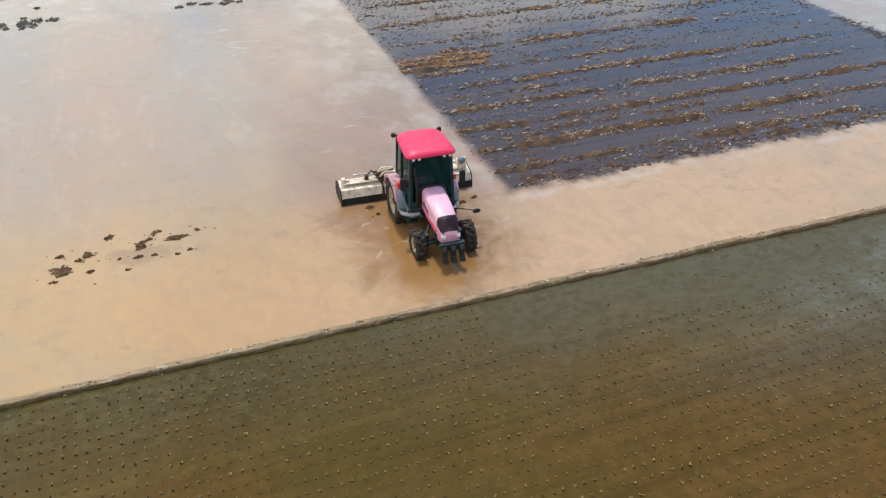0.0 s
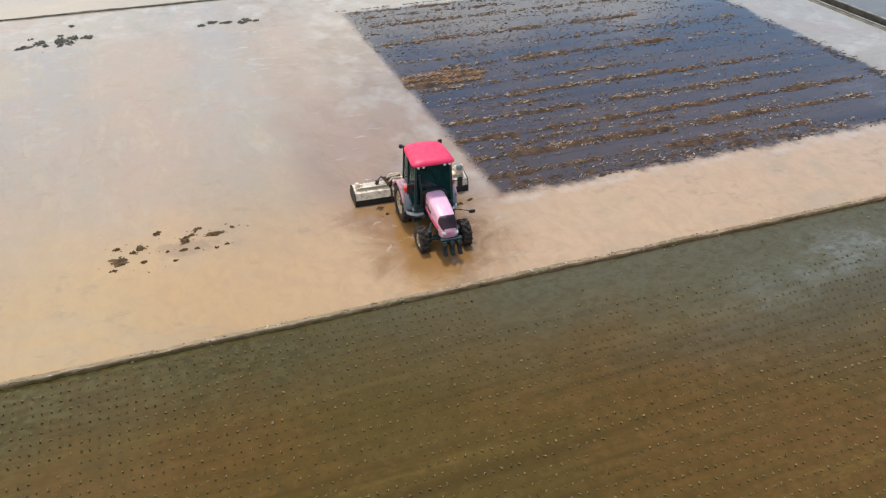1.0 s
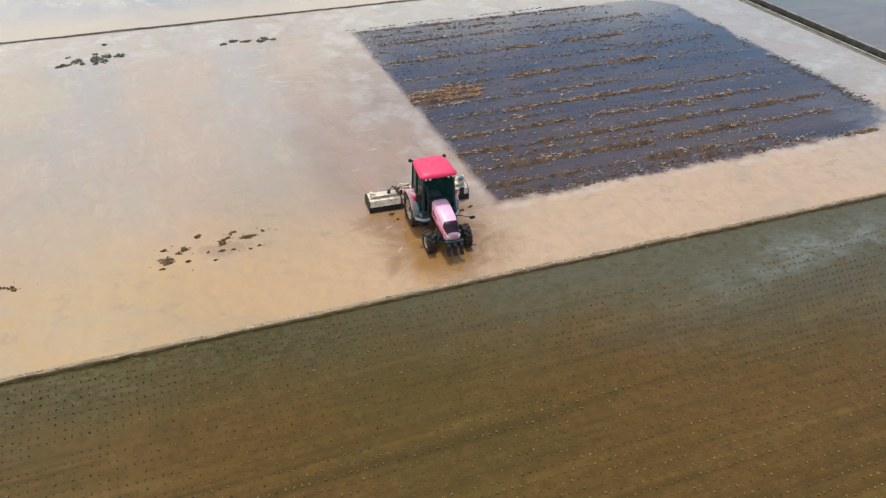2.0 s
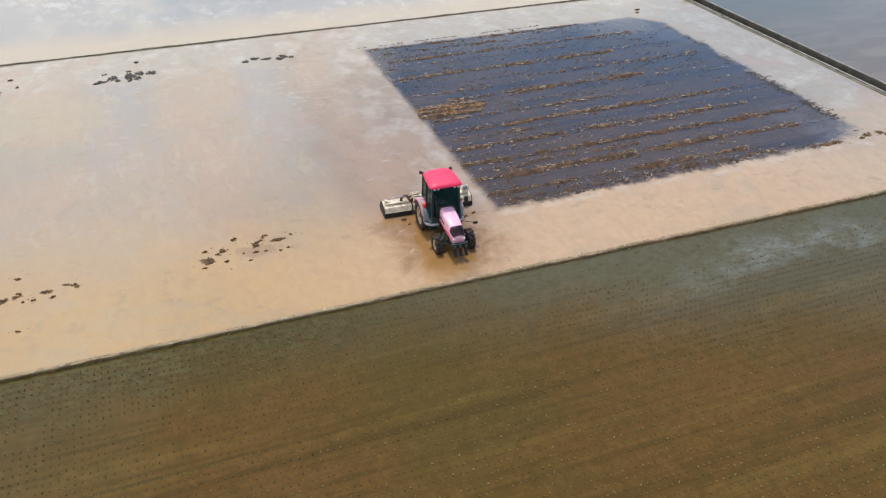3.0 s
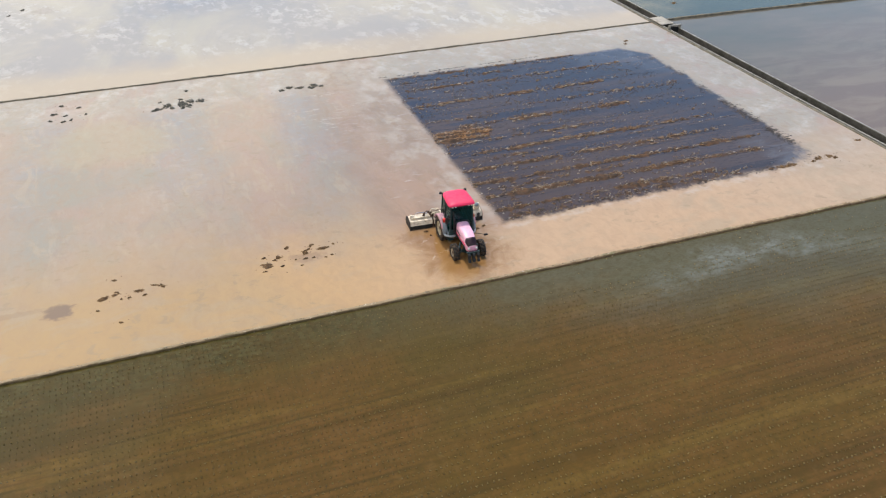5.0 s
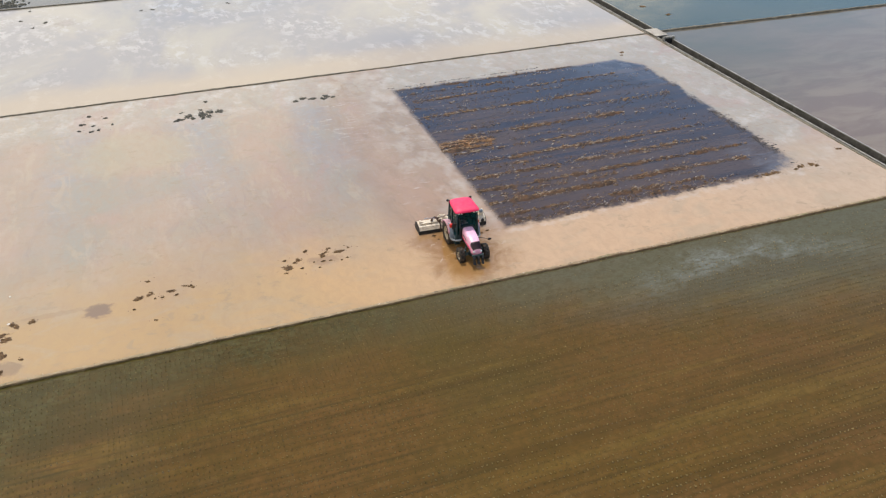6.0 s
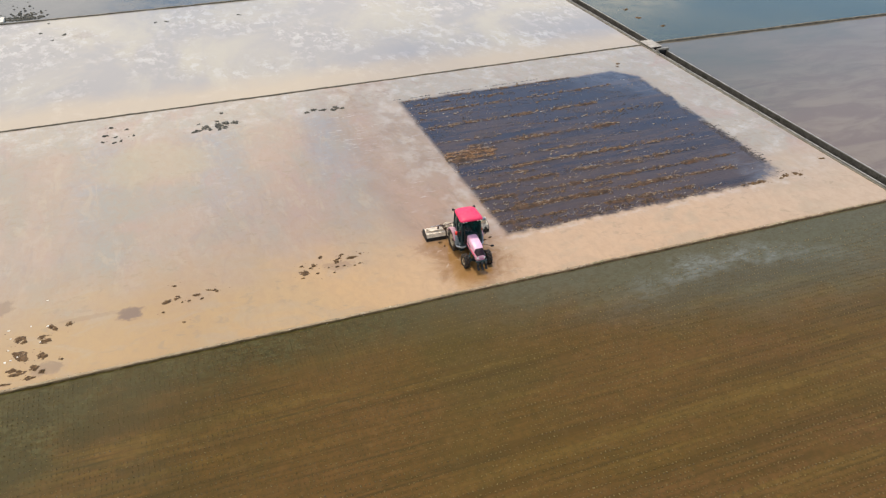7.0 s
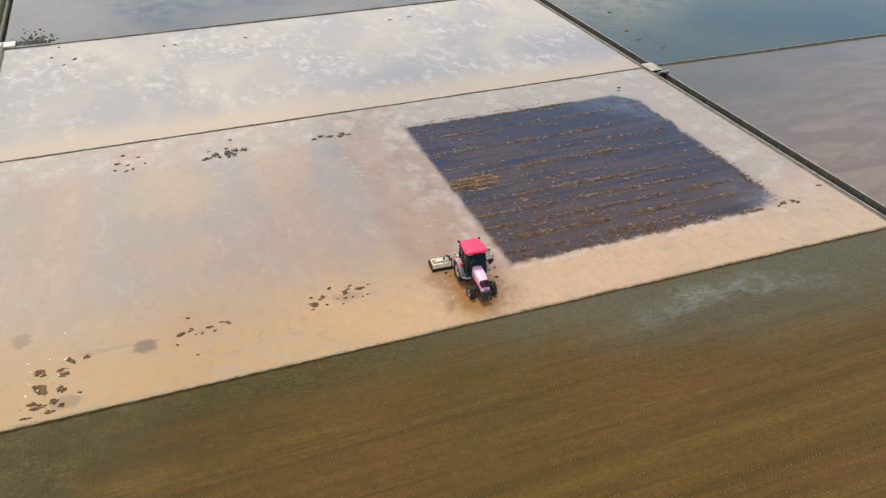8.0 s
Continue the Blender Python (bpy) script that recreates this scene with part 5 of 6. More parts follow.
        tube(bm, (-0.42, s * 1.55, 0.62), (-0.60, s * 1.60, 0.36), 0.018, 8)
        part("pull_rod", bm, "chrome", mid)
    bm = bmesh.new()
    box(bm, -0.30, 0.02, -0.62, 0.62, 0.56, 0.68, 0.03)
    box(bm, -0.26, -0.04, -0.20, 0.20, 0.50, 0.86, 0.04)
    part("gearbox_beam", bm, "cream", mid, "cream beam with central gearbox")
    bm = bmesh.new()
    for s in (1, -1):
        tube(bm, (0.06, s * 0.30, 0.52), (-0.02, s * 0.10, 1.12), 0.03, 8)
        tube(bm, (-0.02, s * 0.10, 1.12), (-0.40, s * 0.34, 0.55), 0.022, 8)
    tube(bm, (-0.02, -0.14, 1.12), (-0.02, 0.14, 1.12), 0.03, 8)
    tube(bm, (-0.02, 0, 1.12), (0.70, 0, 0.95), 0.028, 8)
    part("mast", bm, "steel", mid, "rusty three-point mast")


harrow()


# ================= the unharrowed rectangle =================
STRAW_ROWS = [  # y, from x, to x, height of the ridge, straw
    (24.35, 8.9, 24.0, 0.9, 0.15), (23.35, 9.2, 18.0, 0.5, 0.15), (21.95, 9.6, 26.0, 0.7, 0.7), (20.9, 12.0, 21.0, 0.4, 0.1), (19.2, 9.1, 23.5, 0.55, 0.9),
    (17.3, 16.0, 28.0, 0.45, 0.6), (16.6, 9.2, 14.0, 0.4, 0.3), (15.45, 11.0, 23.0, 0.95, 0.9), (14.9, 8.9, 12.8, 1.25, 3.2), (14.45, 8.8, 12.6, 1.3, 3.6), (13.9, 8.8, 12.2, 1.1, 2.8),
    (13.2, 9.2, 20.0, 0.55, 0.7), (11.8, 10.2, 27.0, 0.8, 1.0), (10.9, 9.5, 15.0, 0.5, 0.6), (9.9, 8.9, 26.0, 0.85, 1.1), (8.35, 8.9, 27.9, 1.15, 0.7),
    (7.6, 9.5, 18.0, 0.5, 0.4), (6.8, 8.9, 26.6, 1.05, 1.2), (5.4, 9.0, 22.8, 0.7, 0.6), (4.7, 9.2, 24.0, 0.5, 0.2),
]


def ridge_strength(x, y):
    best = 0.0
    for ry, x0, x1, h, _ in STRAW_ROWS:
        d = abs(y - ry - 0.12 * noise.noise((x * 0.4, ry, 1.0)))
        if d < 0.7 and x0 - 0.6 < x < x1 + 0.6:
            ends = min(1.0, (x - x0 + 0.6) / 1.2, (x1 + 0.6 - x) / 1.2)
            broken = 0.72 + 0.75 * noise.noise((x * 0.55, ry * 3, 4.0)) + 0.55 * noise.noise((x * 2.1, ry * 3, 7.0))
            best = max(best, h * ends * max(0.0, broken) * math.exp(-(d / (0.16 + 0.10 * broken)) ** 2))
    return best


def ploughed_soil():
    """The bed of turned soil: furrow ridges that break the water here and there."""
    nx, ny = 340, 340
    x0, x1, y0, y1 = 8.78, 29.2, 4.2, 24.6
    verts = []
    for j in range(ny + 1):
        y = y0 + (y1 - y0) * j / ny
        for i in range(nx + 1):
            x = x0 + (x1 - x0) * i / nx
            lump = noise.fractal((x * 1.3, y * 2.6, 0.4), 0.8, 2.1, 4)
            fine = noise.noise((x * 4.4, y * 7.5, 2.0)) + 0.5 * noise.noise((x * 9.0, y * 13.0, 6.0))
            mud = 0.030 * max(0.0, 1 - (y - 4) / 14) * (1.0 if x < 22 else max(0.0, 1 - (x - 22) / 6))
            far = min(1.0, max(0.0, (y - 11) / 5)) * min(1.0, max(0.0, (27.5 - x) / 7))
            mud += far * (0.016 + 0.034 * noise.noise((x * 0.28, y * 0.9, 15.0)) + 0.018 * noise.noise((x * 1.1, y * 3.0, 18.0)))
            z = -0.058 + mud + 0.080 * ridge_strength(x, y) + 0.034 * lump + 0.030 * fine * (1.0 if x < 24 else 0.6)
            verts.append((x, y, min(z, 0.075)))
    faces = [(j * (nx + 1) + i, j * (nx + 1) + i + 1, (j + 1) * (nx + 1) + i + 1, (j + 1) * (nx + 1) + i) for j in range(ny) for i in range(nx)]
    ob = raw("ploughed_soil", verts, faces, "ridge", True)
    tagged(ob, "dark turned soil in wet furrow ridges just breaking the water", "soil", kind="stuff")


ploughed_soil()


def loose_stuff():
    rng = random.Random(11)
    verts, faces, sv, sf, dv, df = [], [], [], [], [], []

    def crumb(x, y, size):
        dark = rng.random() < 0.35 + 0.45 * min(1.0, max(0.0, (y - 8) / 8))
        vs, fs = (dv, df) if dark else (verts, faces)
        base = len(vs)
        vs.extend(lump_verts(rng, x, y, 0.005, size * rng.uniform(0.7, 1.5), size * rng.uniform(0.35, 0.9), size * rng.uniform(0.3, 0.7), rng.gauss(0, 0.9)))
        fs.extend(tuple(base + i for i in f) for f in LUMP_FACES)

    def patty(x, y, size):
        """A flat smear of mud that barely clears the water."""
        base = len(dv)
        dv.extend(lump_verts(rng, x, y, 0.0, size, size * rng.uniform(0.3, 0.7), size * rng.uniform(0.15, 0.35), rng.gauss(0, 0.5)))
        df.extend(tuple(base + i for i in f) for f in LUMP_FACES)

    def straw(x, y, length):
        a = rng.gauss(0, 0.5)
        c, s, w, z = math.cos(a), math.sin(a), rng.uniform(0.003, 0.008), rng.uniform(0.006, 0.028)
        base = len(sv)
        up = rng.uniform(-0.02, 0.05)
        for u, v, h in ((-1, -1, 0), (1, -1, up), (1, 1, up), (-1, 1, 0), (-0.9, 0, 0.025), (0.9, 0, 0.025 + up)):
            sv.append((x + c * u * length / 2 - s * v * w, y + s * u * length / 2 + c * v * w, z + h))
        sf.extend(tuple(base + i for i in f) for f in ((0, 1, 5, 4), (2, 3, 4, 5), (1, 2, 5), (3, 0, 4)))

    def tangle(x, y, n, reach):
        """A handful of straw caught on a stubble root."""
        crumb(x, y - 0.03, rng.uniform(0.02, 0.05))
        for _ in range(n):
            straw(x + rng.gauss(0, reach), y + rng.gauss(0, reach * 0.45), rng.uniform(0.05, 0.19))

    for ry, x0, x1, h, st in STRAW_ROWS:
        for _ in range(int((x1 - x0) * 40 * h)):
            x = rng.uniform(x0, x1)
            if noise.noise((x * 0.9, ry * 2, 5)) > -0.2:
                crumb(x, ry - 0.07 + rng.gauss(0, 0.11 + 0.22 * max(0.0, noise.noise((x * 0.35, ry * 4, 9)))), rng.uniform(0.012, 0.050))
        for _ in range(int((x1 - x0) * 8 * st)):
            x = rng.uniform(x0, x1)
            drift = 0.16 * noise.noise((x * 0.7, ry, 8.0))
            if noise.noise((x * 0.55, ry * 3, 4.0)) + 0.6 * noise.noise((x * 2.3, ry * 2, 8)) > -0.05:
                tangle(x, ry + 0.05 + drift + rng.gauss(0, 0.06 + 0.15 * (rng.random() < 0.2)), rng.randint(2, 8), rng.uniform(0.03, 0.10))
        for _ in range(int((x1 - x0) * 14 * st)):
            x = rng.uniform(x0, x1)
            straw(x, ry + 0.05 + rng.gauss(0, 0.10 + 0.14 * max(0.0, noise.noise((x * 0.3, ry * 5, 2)))), rng.uniform(0.05, 0.20))

    def sown(lo, hi):
        """A place in one of the fine furrows, 0.42 m apart, that stripe the rectangle."""
        y = 4.5 + 0.42 * rng.randrange(47)
        x = rng.uniform(lo, hi)
        return x, y + 0.10 * noise.noise((x * 0.3, y, 2.0)) + rng.gauss(0, 0.055 if rng.random() < 0.75 else 0.2)

    for _ in range(18000):   # scattered over the whole rectangle, most of it in the furrows
        x, y = sown(8.9, 29.0)
        near = max(0.0, 1 - (y - 4) / 14)
        if y < 6.2 and rng.random() < 0.65:
            continue
        if x + y < 51.5 and noise.noise((x * 0.22, y * 0.8, 2)) + 0.6 * noise.noise((x * 1.2, y * 2.4, 9)) > 0.12 - 0.35 * near:
            crumb(x, y, rng.uniform(0.006, 0.026))
    for _ in range(13000):
        x, y = sown(8.9, 28.2)
        if y > 12.5 and rng.random() < 0.55:
            continue
        if noise.noise((x * 0.16, y * 2.9, 12)) + 0.5 * noise.noise((x * 1.1, y * 2.2, 3)) > 0.10 + 0.2 * (x > 23):
            straw(x, y, rng.uniform(0.03, 0.11))
    for _ in range(160):
        x, y = rng.uniform(8.9, 27.0), rng.uniform(4.5, 16.0)
        if noise.noise((x * 0.4, y * 0.7, 17)) > 0.05:
            tangle(x, y, rng.randint(3, 7), 0.05)
    for _ in range(4200):   # dark smears of mud in the far half
        x, y = rng.uniform(9.2, 27.5), rng.uniform(13.5, 24.2)
        if x + y < 49 and noise.noise((x * 0.5, y * 1.1, 31)) > 0.05:
            patty(x, y, rng.uniform(0.03, 0.13))
    for _ in range(300):   # teeth along the headland edge
        x = rng.uniform(9.0, 27.3)
        y = 4.25 + abs(rng.gauss(0, 0.25)) + 0.15 * noise.noise((x * 1.2, 0, 4))
        patty(x, y, rng.uniform(0.03, 0.13))
    for _ in range(260):   # a thin fringe along the wake
        y = rng.uniform(5.0, 24.3)
        patty(8.92 + rng.gauss(0, 0.10), y, rng.uniform(0.02, 0.07))
    for _ in range(1100):   # and along the eastern edge
        y = rng.uniform(5.0, 14.0) if rng.random() < 0.6 else rng.uniform(5.5, 22.0)
        if noise.noise((0, y * 0.6, 6)) > -0.1:
            patty(29.0 + rng.gauss(0, 0.22), y, rng.uniform(0.03, 0.13))
    for _ in range(320):
        x = rng.uniform(8.5, 21.0)   # a broken line of crumbs a step outside the northern edge
        if noise.noise((x * 0.8, 0, 14)) > -0.15:
            patty(x, 24.92 + 0.012 * (x - 8.5) + rng.gauss(0, 0.05), rng.uniform(0.03, 0.10))
    ob = raw("soil_crumbs", verts, faces, "crumb")
    tagged(ob, "brown soil crumbs and stubble strewn along the wet furrows", "soil", kind="stuff")
    ob = raw("dark_muck", dv, df, "muck")
    tagged(ob, "blackish bits of wet muck dotting the flooded plot", "muck", kind="stuff")
    ob = raw("old_straw", sv, sf, "straw")
    tagged(ob, "pale old straw lying in rows on the wet soil", "straw", kind="stuff")


loose_stuff()


# ================= mud clods standing out of the muddy water =================
def clod(x, y, length, width, height, turn, seed, material, ragged=1.0):
    """A torn clod of mud: a rough mound whose shore is where it dips under the water."""
    rng = random.Random(seed)
    n, off = 38, rng.uniform(0, 90)
    lobes = [(rng.uniform(-0.5, 0.5), rng.uniform(-0.4, 0.4), rng.uniform(0.3, 0.6)) for _ in range(3)]
    verts, faces = [], []
    for j in range(n + 1):
        for i in range(n + 1):
            u, v = 2.4 * i / n - 1.2, 2.4 * j / n - 1.2
            body = max(math.exp(-((u - lu) ** 2 + (v - lv) ** 2) / (r * r)) for lu, lv, r in lobes)
            torn = 0.40 * noise.noise((u * 2.6 + off, v * 2.6, off)) + 0.55 * noise.noise((u * 5.0, v * 5.0 + off, off)) + 0.30 * noise.noise((u * 11 + off, v * 11, 1.0))
            torn = torn * ragged + 0.22 * ragged * noise.noise((u * 19, v * 19 + off, 4.0))
            rim = max(abs(u), abs(v)) / 1.2
            z = height * (1.35 * body - 0.68 + torn * (0.55 + 1.3 * body)) - 0.25 * max(0.0, rim - 0.8)
            verts.append((length / 2 * u * 1.15, width / 2 * v * 1.15, max(z, -0.12)))
    for j in range(n):
        for i in range(n):
            k = j * (n + 1) + i
            faces.append((k, k + 1, k + n + 2, k + n + 1))
    ob = raw("mud_clod", verts, faces, material, True)
    ob.matrix_basis = pose(x, y, 0, 0, 0, turn)
    return ob


CLOD_GROUPS = {
    "mud clods near the bank": [(-2.95, 4.41, 0.75, 0.5), (-2.49, 5.03, 0.6, 0.42), (-1.9, 5.66, 0.36, 0.26), (-0.76, 5.47, 0.28, 0.3), (-0.19, 5.0, 0.9, 0.3), (0.19, 5.28, 0.2, 0.2), (-1.26, 4.85, 0.4, 0.38), (-1.1, 5.13, 0.55, 0.2), (-2.43, 4.14, 0.42, 0.16), (-2.66, 4.77, 0.3, 0.2), (-3.06, 5.11, 0.45, 0.2), (-1.29, 4.43, 0.3, 0.22), (-0.05, 4.35, 0.24, 0.1), (-0.34, 4.24, 0.15, 0.1), (-3.3, 4.0, 0.3, 0.12), (-1.75, 4.5, 0.2, 0.1), (-1.55, 3.95, 0.22, 0.1), (-0.9, 4.4, 0.2, 0.12)],
    "mud clods further along the bank": [(-10.1, 4.4, 0.85, 0.34), (-9.75, 4.6, 0.3, 0.2), (-8.84, 4.42, 0.6, 0.3), (-8.64, 4.03, 0.35, 0.16), (-7.84, 4.52, 0.4, 0.32), (-8.1, 4.65, 0.3, 0.15), (-9.84, 5.65, 0.32, 0.16), (-9.67, 2.34, 0.26, 0.2), (-9.21, 4.05, 0.25, 0.14), (-9.55, 4.05, 0.18, 0.1), (-10.6, 3.5, 0.2, 0.12)],
    "mud clods in the paddy corner": [(-17.2, 3.6, 0.95, 0.75), (-16.2, 3.35, 0.95, 0.8), (-15.81, 4.14, 0.4, 0.6), (-15.01, 4.13, 0.55, 0.55), (-17.2, 2.3, 0.85, 0.9), (-16.3, 2.12, 0.7, 0.7), (-17.27, 1.18, 1.1, 0.6), (-16.5, 1.15, 0.6, 0.7), (-16.75, 0.62, 0.7, 0.4), (-17.9, 0.5, 0.7, 0.2), (-16.1, 0.9, 0.5, 0.4), (-15.4, 1.5, 0.3, 0.15)],
    "mud clods below the far bank": [(-6.4, 24.5, 1.0, 0.4), (-5.76, 24.8, 0.75, 0.95), (-4.97, 24.75, 0.75, 1.05), (-4.35, 24.85, 0.85, 1.0), (-3.65, 24.8, 0.7, 1.0), (-4.39, 27.0, 0.35, 0.3), (-6.2, 25.6, 0.4, 0.3), (-4.9, 25.7, 0.35, 0.3), (1.56, 25.05, 0.7, 0.45), (2.29, 25.2, 0.6, 0.4), (2.9, 25.1, 0.7, 0.3), (3.83, 25.0, 0.8, 0.55), (4.35, 24.95, 0.4, 0.3), (-12.28, 27.1, 0.5, 0.3), (-12.67, 25.97, 0.5, 0.35), (-11.57, 24.75, 0.5, 0.35), (-12.14, 24.5, 0.45, 0.3), (-11.19, 26.6, 0.4, 0.25), (-12.0, 25.5, 0.35, 0.25), (-10.8, 25.3, 0.3, 0.2), (-12.9, 24.9, 0.4, 0.2)],
    "mud clods by the dark rectangle": [(29.8, 4.62, 0.5, 0.4), (30.0, 4.36, 0.7, 0.6), (29.05, 4.55, 0.6, 0.5), (28.6, 4.3, 0.4, 0.3), (29.0, 25.8, 0.4, 0.4), (28.6, 25.2, 0.3, 0.3), (26.9, 4.35, 1.0, 0.45), (26.2, 4.45, 0.8, 0.4), (25.6, 4.3, 0.7, 0.3), (33.0, 5.6, 0.5, 0.3)],
    "mud thrown up beside the tractor": [(4.85, 4.75, 0.4, 0.2), (5.0, 4.35, 0.2, 0.1), (7.35, 4.1, 0.5, 0.22), (7.75, 4.3, 0.3, 0.14)],
    "mud clods in the far paddy": [(-17.66, 50.7, 0.45, 0.28), (-15.66, 49.65, 0.52, 0.35), (-16.54, 48.27, 0.45, 0.28), (-16.95, 53.5, 0.38, 0.49), (-7.28, 50.33, 0.52, 0.28), (-6.32, 50.32, 0.52, 0.28), (0.58, 50.05, 0.52, 0.28), (15.73, 50.33, 0.52, 0.28), (18.06, 50.68, 0.45, 0.28)],
    "mud clods beyond the canal": [(39.05, 44.64, 0.52, 0.35), (37.56, 38.65, 0.6, 0.35), (37.28, 36.03, 0.52, 0.42), (38.15, 33.11, 0.6, 0.35)],
}
_count = 0
for group, items in CLOD_GROUPS.items():
    for cx, cy, cl, cw in items:
        _count += 1
        small = cl < 0.35
        grey = "far" in group
        ob = clod(cx, cy, cl * 1.08, cw * (1.5 if grey else 1.12), 0.045 + 0.05 * min(cl, cw), 15 * math.sin(_count * 2.4), 100 + _count, "grey_clod" if grey else "clod")
        tagged(ob, "small dark crumb of wet mud in muddy water" if small else "dark grey wet mud clod in muddy water" if grey else "dark brown wet mud clod rising from muddy water", "mud clod", group)


def clod_crumbs():
    """Torn-off bits strewn round the clods."""
    rng = random.Random(47)
    verts, faces = [], []
    for group, items in CLOD_GROUPS.items():
        for cx, cy, cl, cw in items:
            for _ in range(int(1 + 5 * cl)):
                x, y = cx + rng.gauss(0, 0.16 + 0.5 * cl), cy + rng.gauss(0, 0.10 + 0.4 * cw)
                q = rng.uniform(0.010, 0.038)
                base = len(verts)
                verts.extend(lump_verts(rng, x, y, 0.0, q * rng.uniform(1.0, 2.2), q, q * 0.5, rng.gauss(0, 0.6)))
                faces.extend(tuple(base + i for i in f) for f in LUMP_FACES)
    tagged(raw("mud_crumbs", verts, faces, "clod"), "small dark crumbs of mud floating round the clods", "mud crumbs", kind="stuff")


clod_crumbs()


# ================= rice seedlings =================
def rice():
    """Hills of seedlings, 0.30 m between the rows and 0.205 m along them."""
    rng = random.Random(5)
    verts, faces, slots = [], [], []
    for r in range(152):
        y = -0.42 - 0.30 * r
        rank = 0.35 * noise.noise((r * 0.83, 0.5, 2.0))
        for k in range(330):
            x = -23.5 + 0.205 * k
            if not -21.8 < x < 33.2:
                continue
            if noise.noise((x * 0.5, y * 0.8, 20.0)) < -0.52 or rng.random() < 0.035:
                continue
            if x > 6 and rng.random() < (0.92 if y > -2.0 else 0.4 if y > -3.4 else 0.0):
                continue
            px, py = x + rng.gauss(0, 0.013), y + rng.gauss(0, 0.012)
            big = 1.04 + 0.6 * rank + 0.25 * noise.noise((x * 0.25, y * 1.7, 33.0)) + rng.uniform(-0.14, 0.14)
            for _ in range(5):
                a, lean, h = rng.uniform(0, 6.3), rng.uniform(0.02, 0.05) * big, rng.uniform(0.016, 0.042) * big
                c, s = math.cos(a), math.sin(a)
                w = rng.uniform(0.009, 0.016) * big
                base = len(verts)
                verts.extend([(px - s * w, py + c * w, -0.075), (px + s * w, py - c * w, -0.075), (px + c * lean * 0.5 + s * w, py + s * lean * 0.5 - c * w, -0.07 + h * 0.7),
                              (px + c * lean * 0.5 - s * w, py + s * lean * 0.5 + c * w, -0.07 + h * 0.7), (px + c * lean, py + s * lean, -0.07 + h)])
                faces.extend([(base, base + 1, base + 2, base + 3), (base + 3, base + 2, base + 4)])
                slots.extend((0, 0))
            # a dark mud piece at the hill's foot, drawing its shadow and reflection
            base, q = len(verts), (0.030 if x > -9 + 5 * noise.noise((x * 0.3, y * 0.3, 4.0)) else 0.038) * big
            if r % 6 == 4 and noise.noise((x * 0.22, y * 0.5, 40.0)) > -0.1:   # the planter's wheel ran beside this row
                q *= 1.75
            fx, fy = px + rng.gauss(0, 0.01), py - 0.028
            verts.extend([(fx - q * 1.3, fy, -0.076), (fx, fy - q, -0.076), (fx + q * 1.3, fy, -0.076), (fx, fy + q, -0.076), (fx, fy, -0.062)])
            faces.extend([(base + i, base + (i + 1) % 4, base + 4) for i in range(4)])
            slots.extend((1, 1, 1, 1))
    ob = raw("rice_seedlings", verts, faces, "rice")
    ob.data.materials.append(M["foot_shade_mud"])
    ob.data.polygons.foreach_set("material_index", slots)
    tagged(ob, "rows of tiny yellow-green rice seedlings in brown water", "rice seedlings", kind="stuff")


rice()


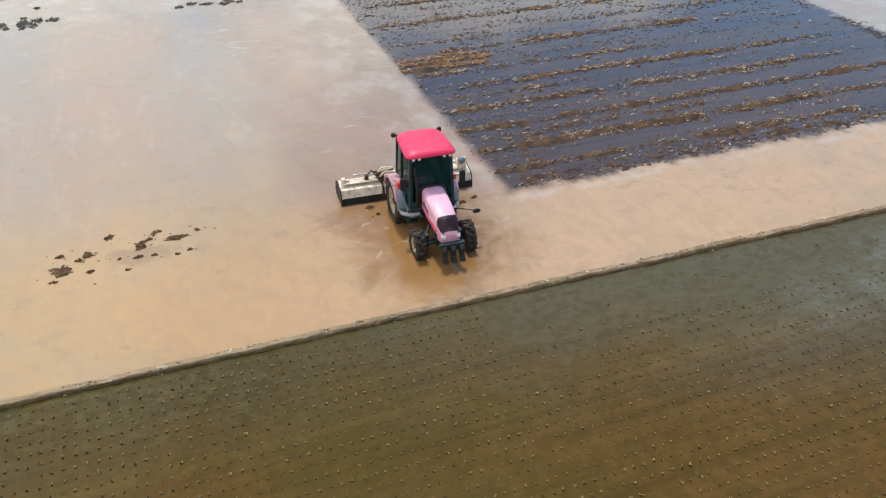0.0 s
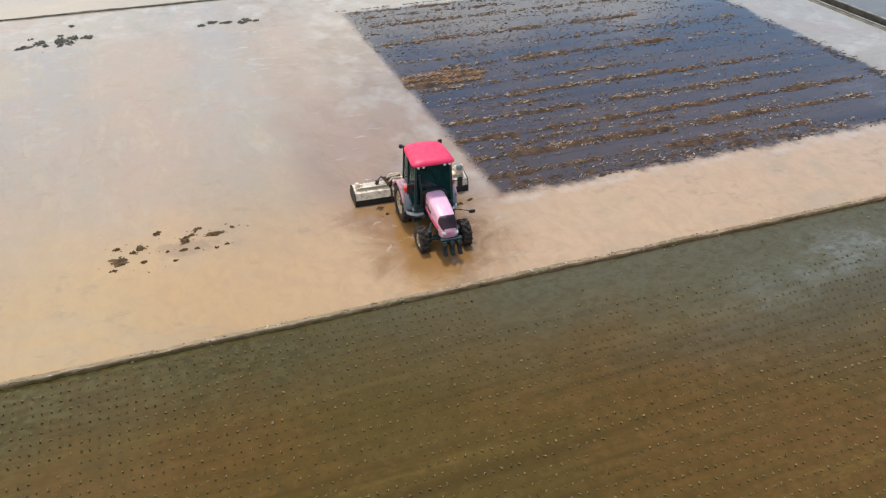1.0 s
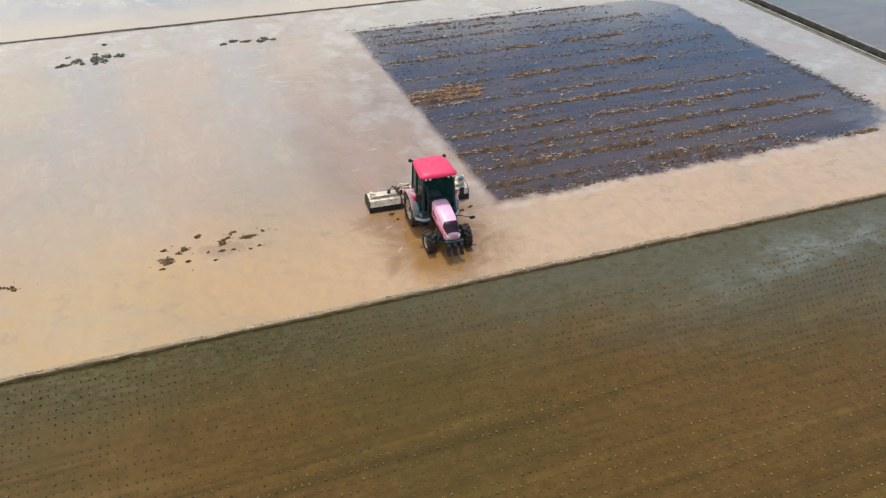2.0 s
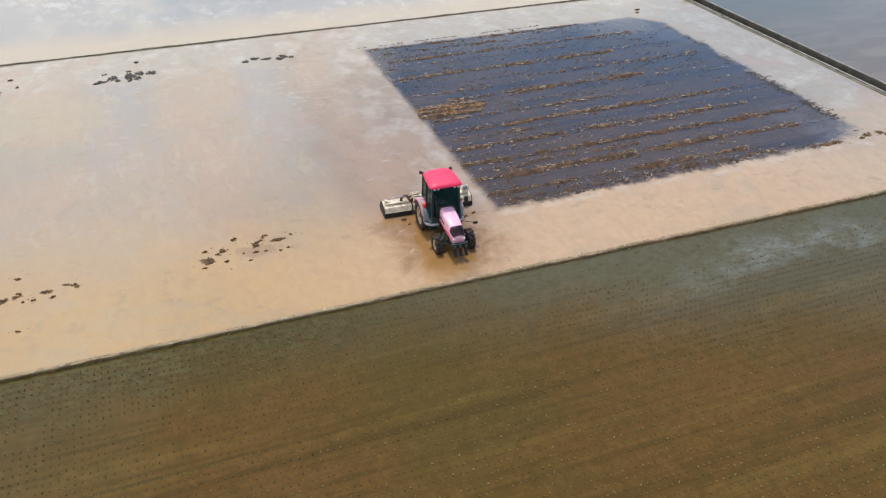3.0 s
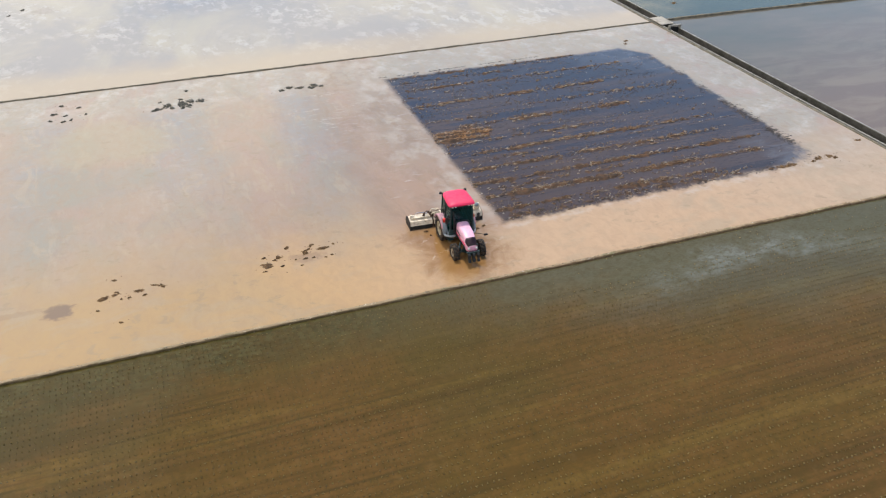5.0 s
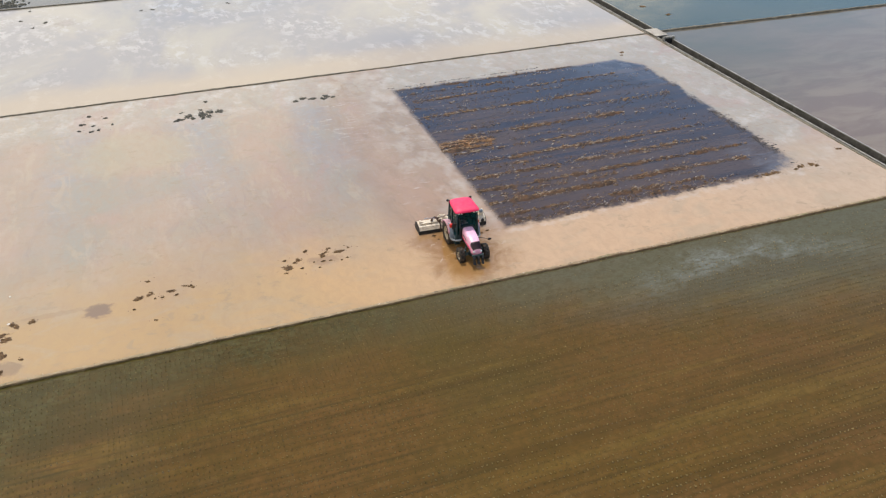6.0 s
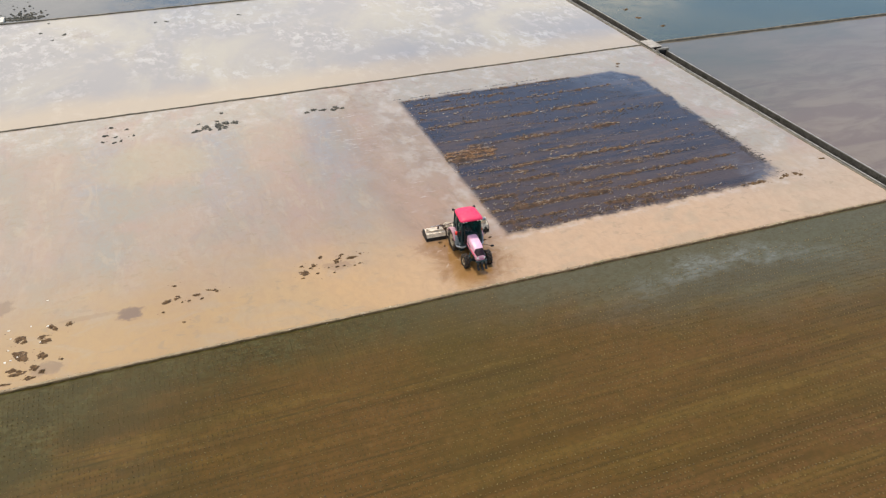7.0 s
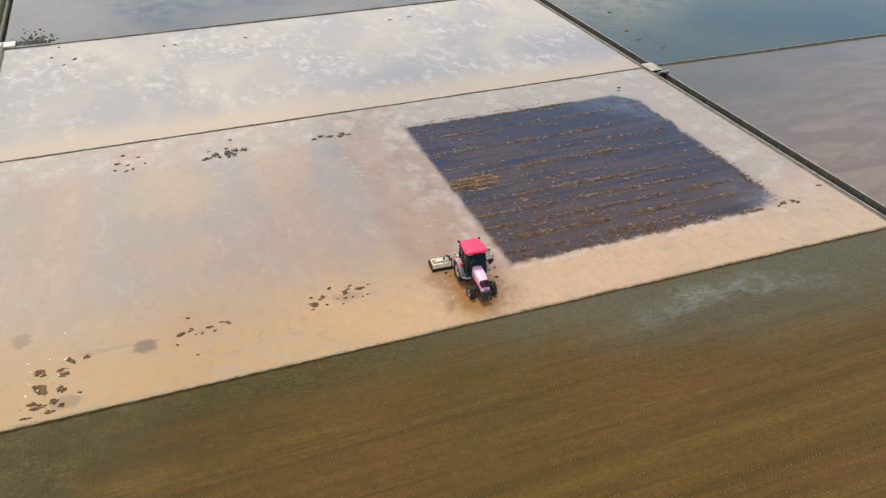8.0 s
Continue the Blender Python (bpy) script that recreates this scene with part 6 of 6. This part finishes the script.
# ================= far corner: slab, ditch and weeds =================
def corner():
    slab = tagged(new("inlet_slab"), "white concrete inlet slab at the far paddy corner", "concrete slab")
    bm = bmesh.new()
    box(bm, -23.4, -20.95, 54.85, 56.3, -0.2, 0.22, 0.04)
    part("slab", bm, "litter", slab)
    bund("bank_west", (-23.6, 56.4), (-23.6, 105.0), 1.3, 0.4, "grass", "grassy bank along the far paddy's side", 0.15, 0.3)
    bund("ditch_edge", (-22.55, 56.4), (-22.55, 105.0), 0.3, 0.16, "thin_bund", "dark ditch edge below the grassy bank", 0.03, 0.4)
    rng = random.Random(3)
    verts, faces = [], []
    for _ in range(260):
        x, y = rng.gauss(-19.3, 0.9), 55.4 + abs(rng.gauss(0, 0.8)) + (rng.uniform(0, 4.5) if rng.random() < 0.14 else 0)
        base = len(verts)
        q = rng.uniform(0.04, 0.17)
        verts.extend(lump_verts(rng, x, y, 0.02, q * 1.3, q, q * 0.6, rng.uniform(0, 6)))
        faces.extend(tuple(base + i for i in f) for f in LUMP_FACES)
    tagged(raw("floating_weeds", verts, faces, "weeds"), "dark green weeds and debris floating by the slab", "weeds", kind="stuff")


corner()


# ================= small litter on the bank =================
rng = random.Random(21)
for lx, size in ((20.7, 0.16), (27.6, 0.14), (7.9, 0.12), (16.2, 0.10), (9.0, 0.12), (12.4, 0.09), (23.6, 0.1)):
    bm = bmesh.new()
    bmesh.ops.create_icosphere(bm, subdivisions=1, radius=size * 0.36)
    for v in bm.verts:
        v.co = Vector((v.co.x * 1.3, v.co.y * 0.6, v.co.z * 0.18)) * rng.uniform(0.55, 1.15)
    ob = part("litter_scrap", bm, "litter")
    ob.matrix_basis = pose(lx, near_bank(lx) + 0.02, 0.052, 0, 0, rng.uniform(0, 360))
    tagged(ob, "pale scrap of litter lying on the earth bank", "litter", "litter on the bank")

# flecks of foam among the clods in the paddy corner
for lx, ly, size in ((-17.83, 4.6, 0.10), (-17.33, 2.35, 0.14), (-17.86, 2.13, 0.12), (-17.62, 2.2, 0.09), (-16.82, 4.6, 0.09), (-16.02, 4.35, 0.13), (-16.4, 3.62, 0.08), (-17.7, 3.9, 0.08), (-16.35, 3.15, 0.10), (-16.1, 6.6, 0.10), (-17.75, 3.0, 0.07)):
    bm = bmesh.new()
    bmesh.ops.create_icosphere(bm, subdivisions=1, radius=size * 0.75)
    for v in bm.verts:
        v.co = Vector((v.co.x * 1.2, v.co.y * 0.8, v.co.z * 0.35)) * rng.uniform(0.55, 1.15)
    ob = part("foam_fleck", bm, "litter")
    ob.matrix_basis = pose(lx, ly, 0.006, 0, 0, rng.uniform(0, 360))
    tagged(ob, "white fleck of foam floating on tan muddy water", "foam", "foam flecks by the clods")
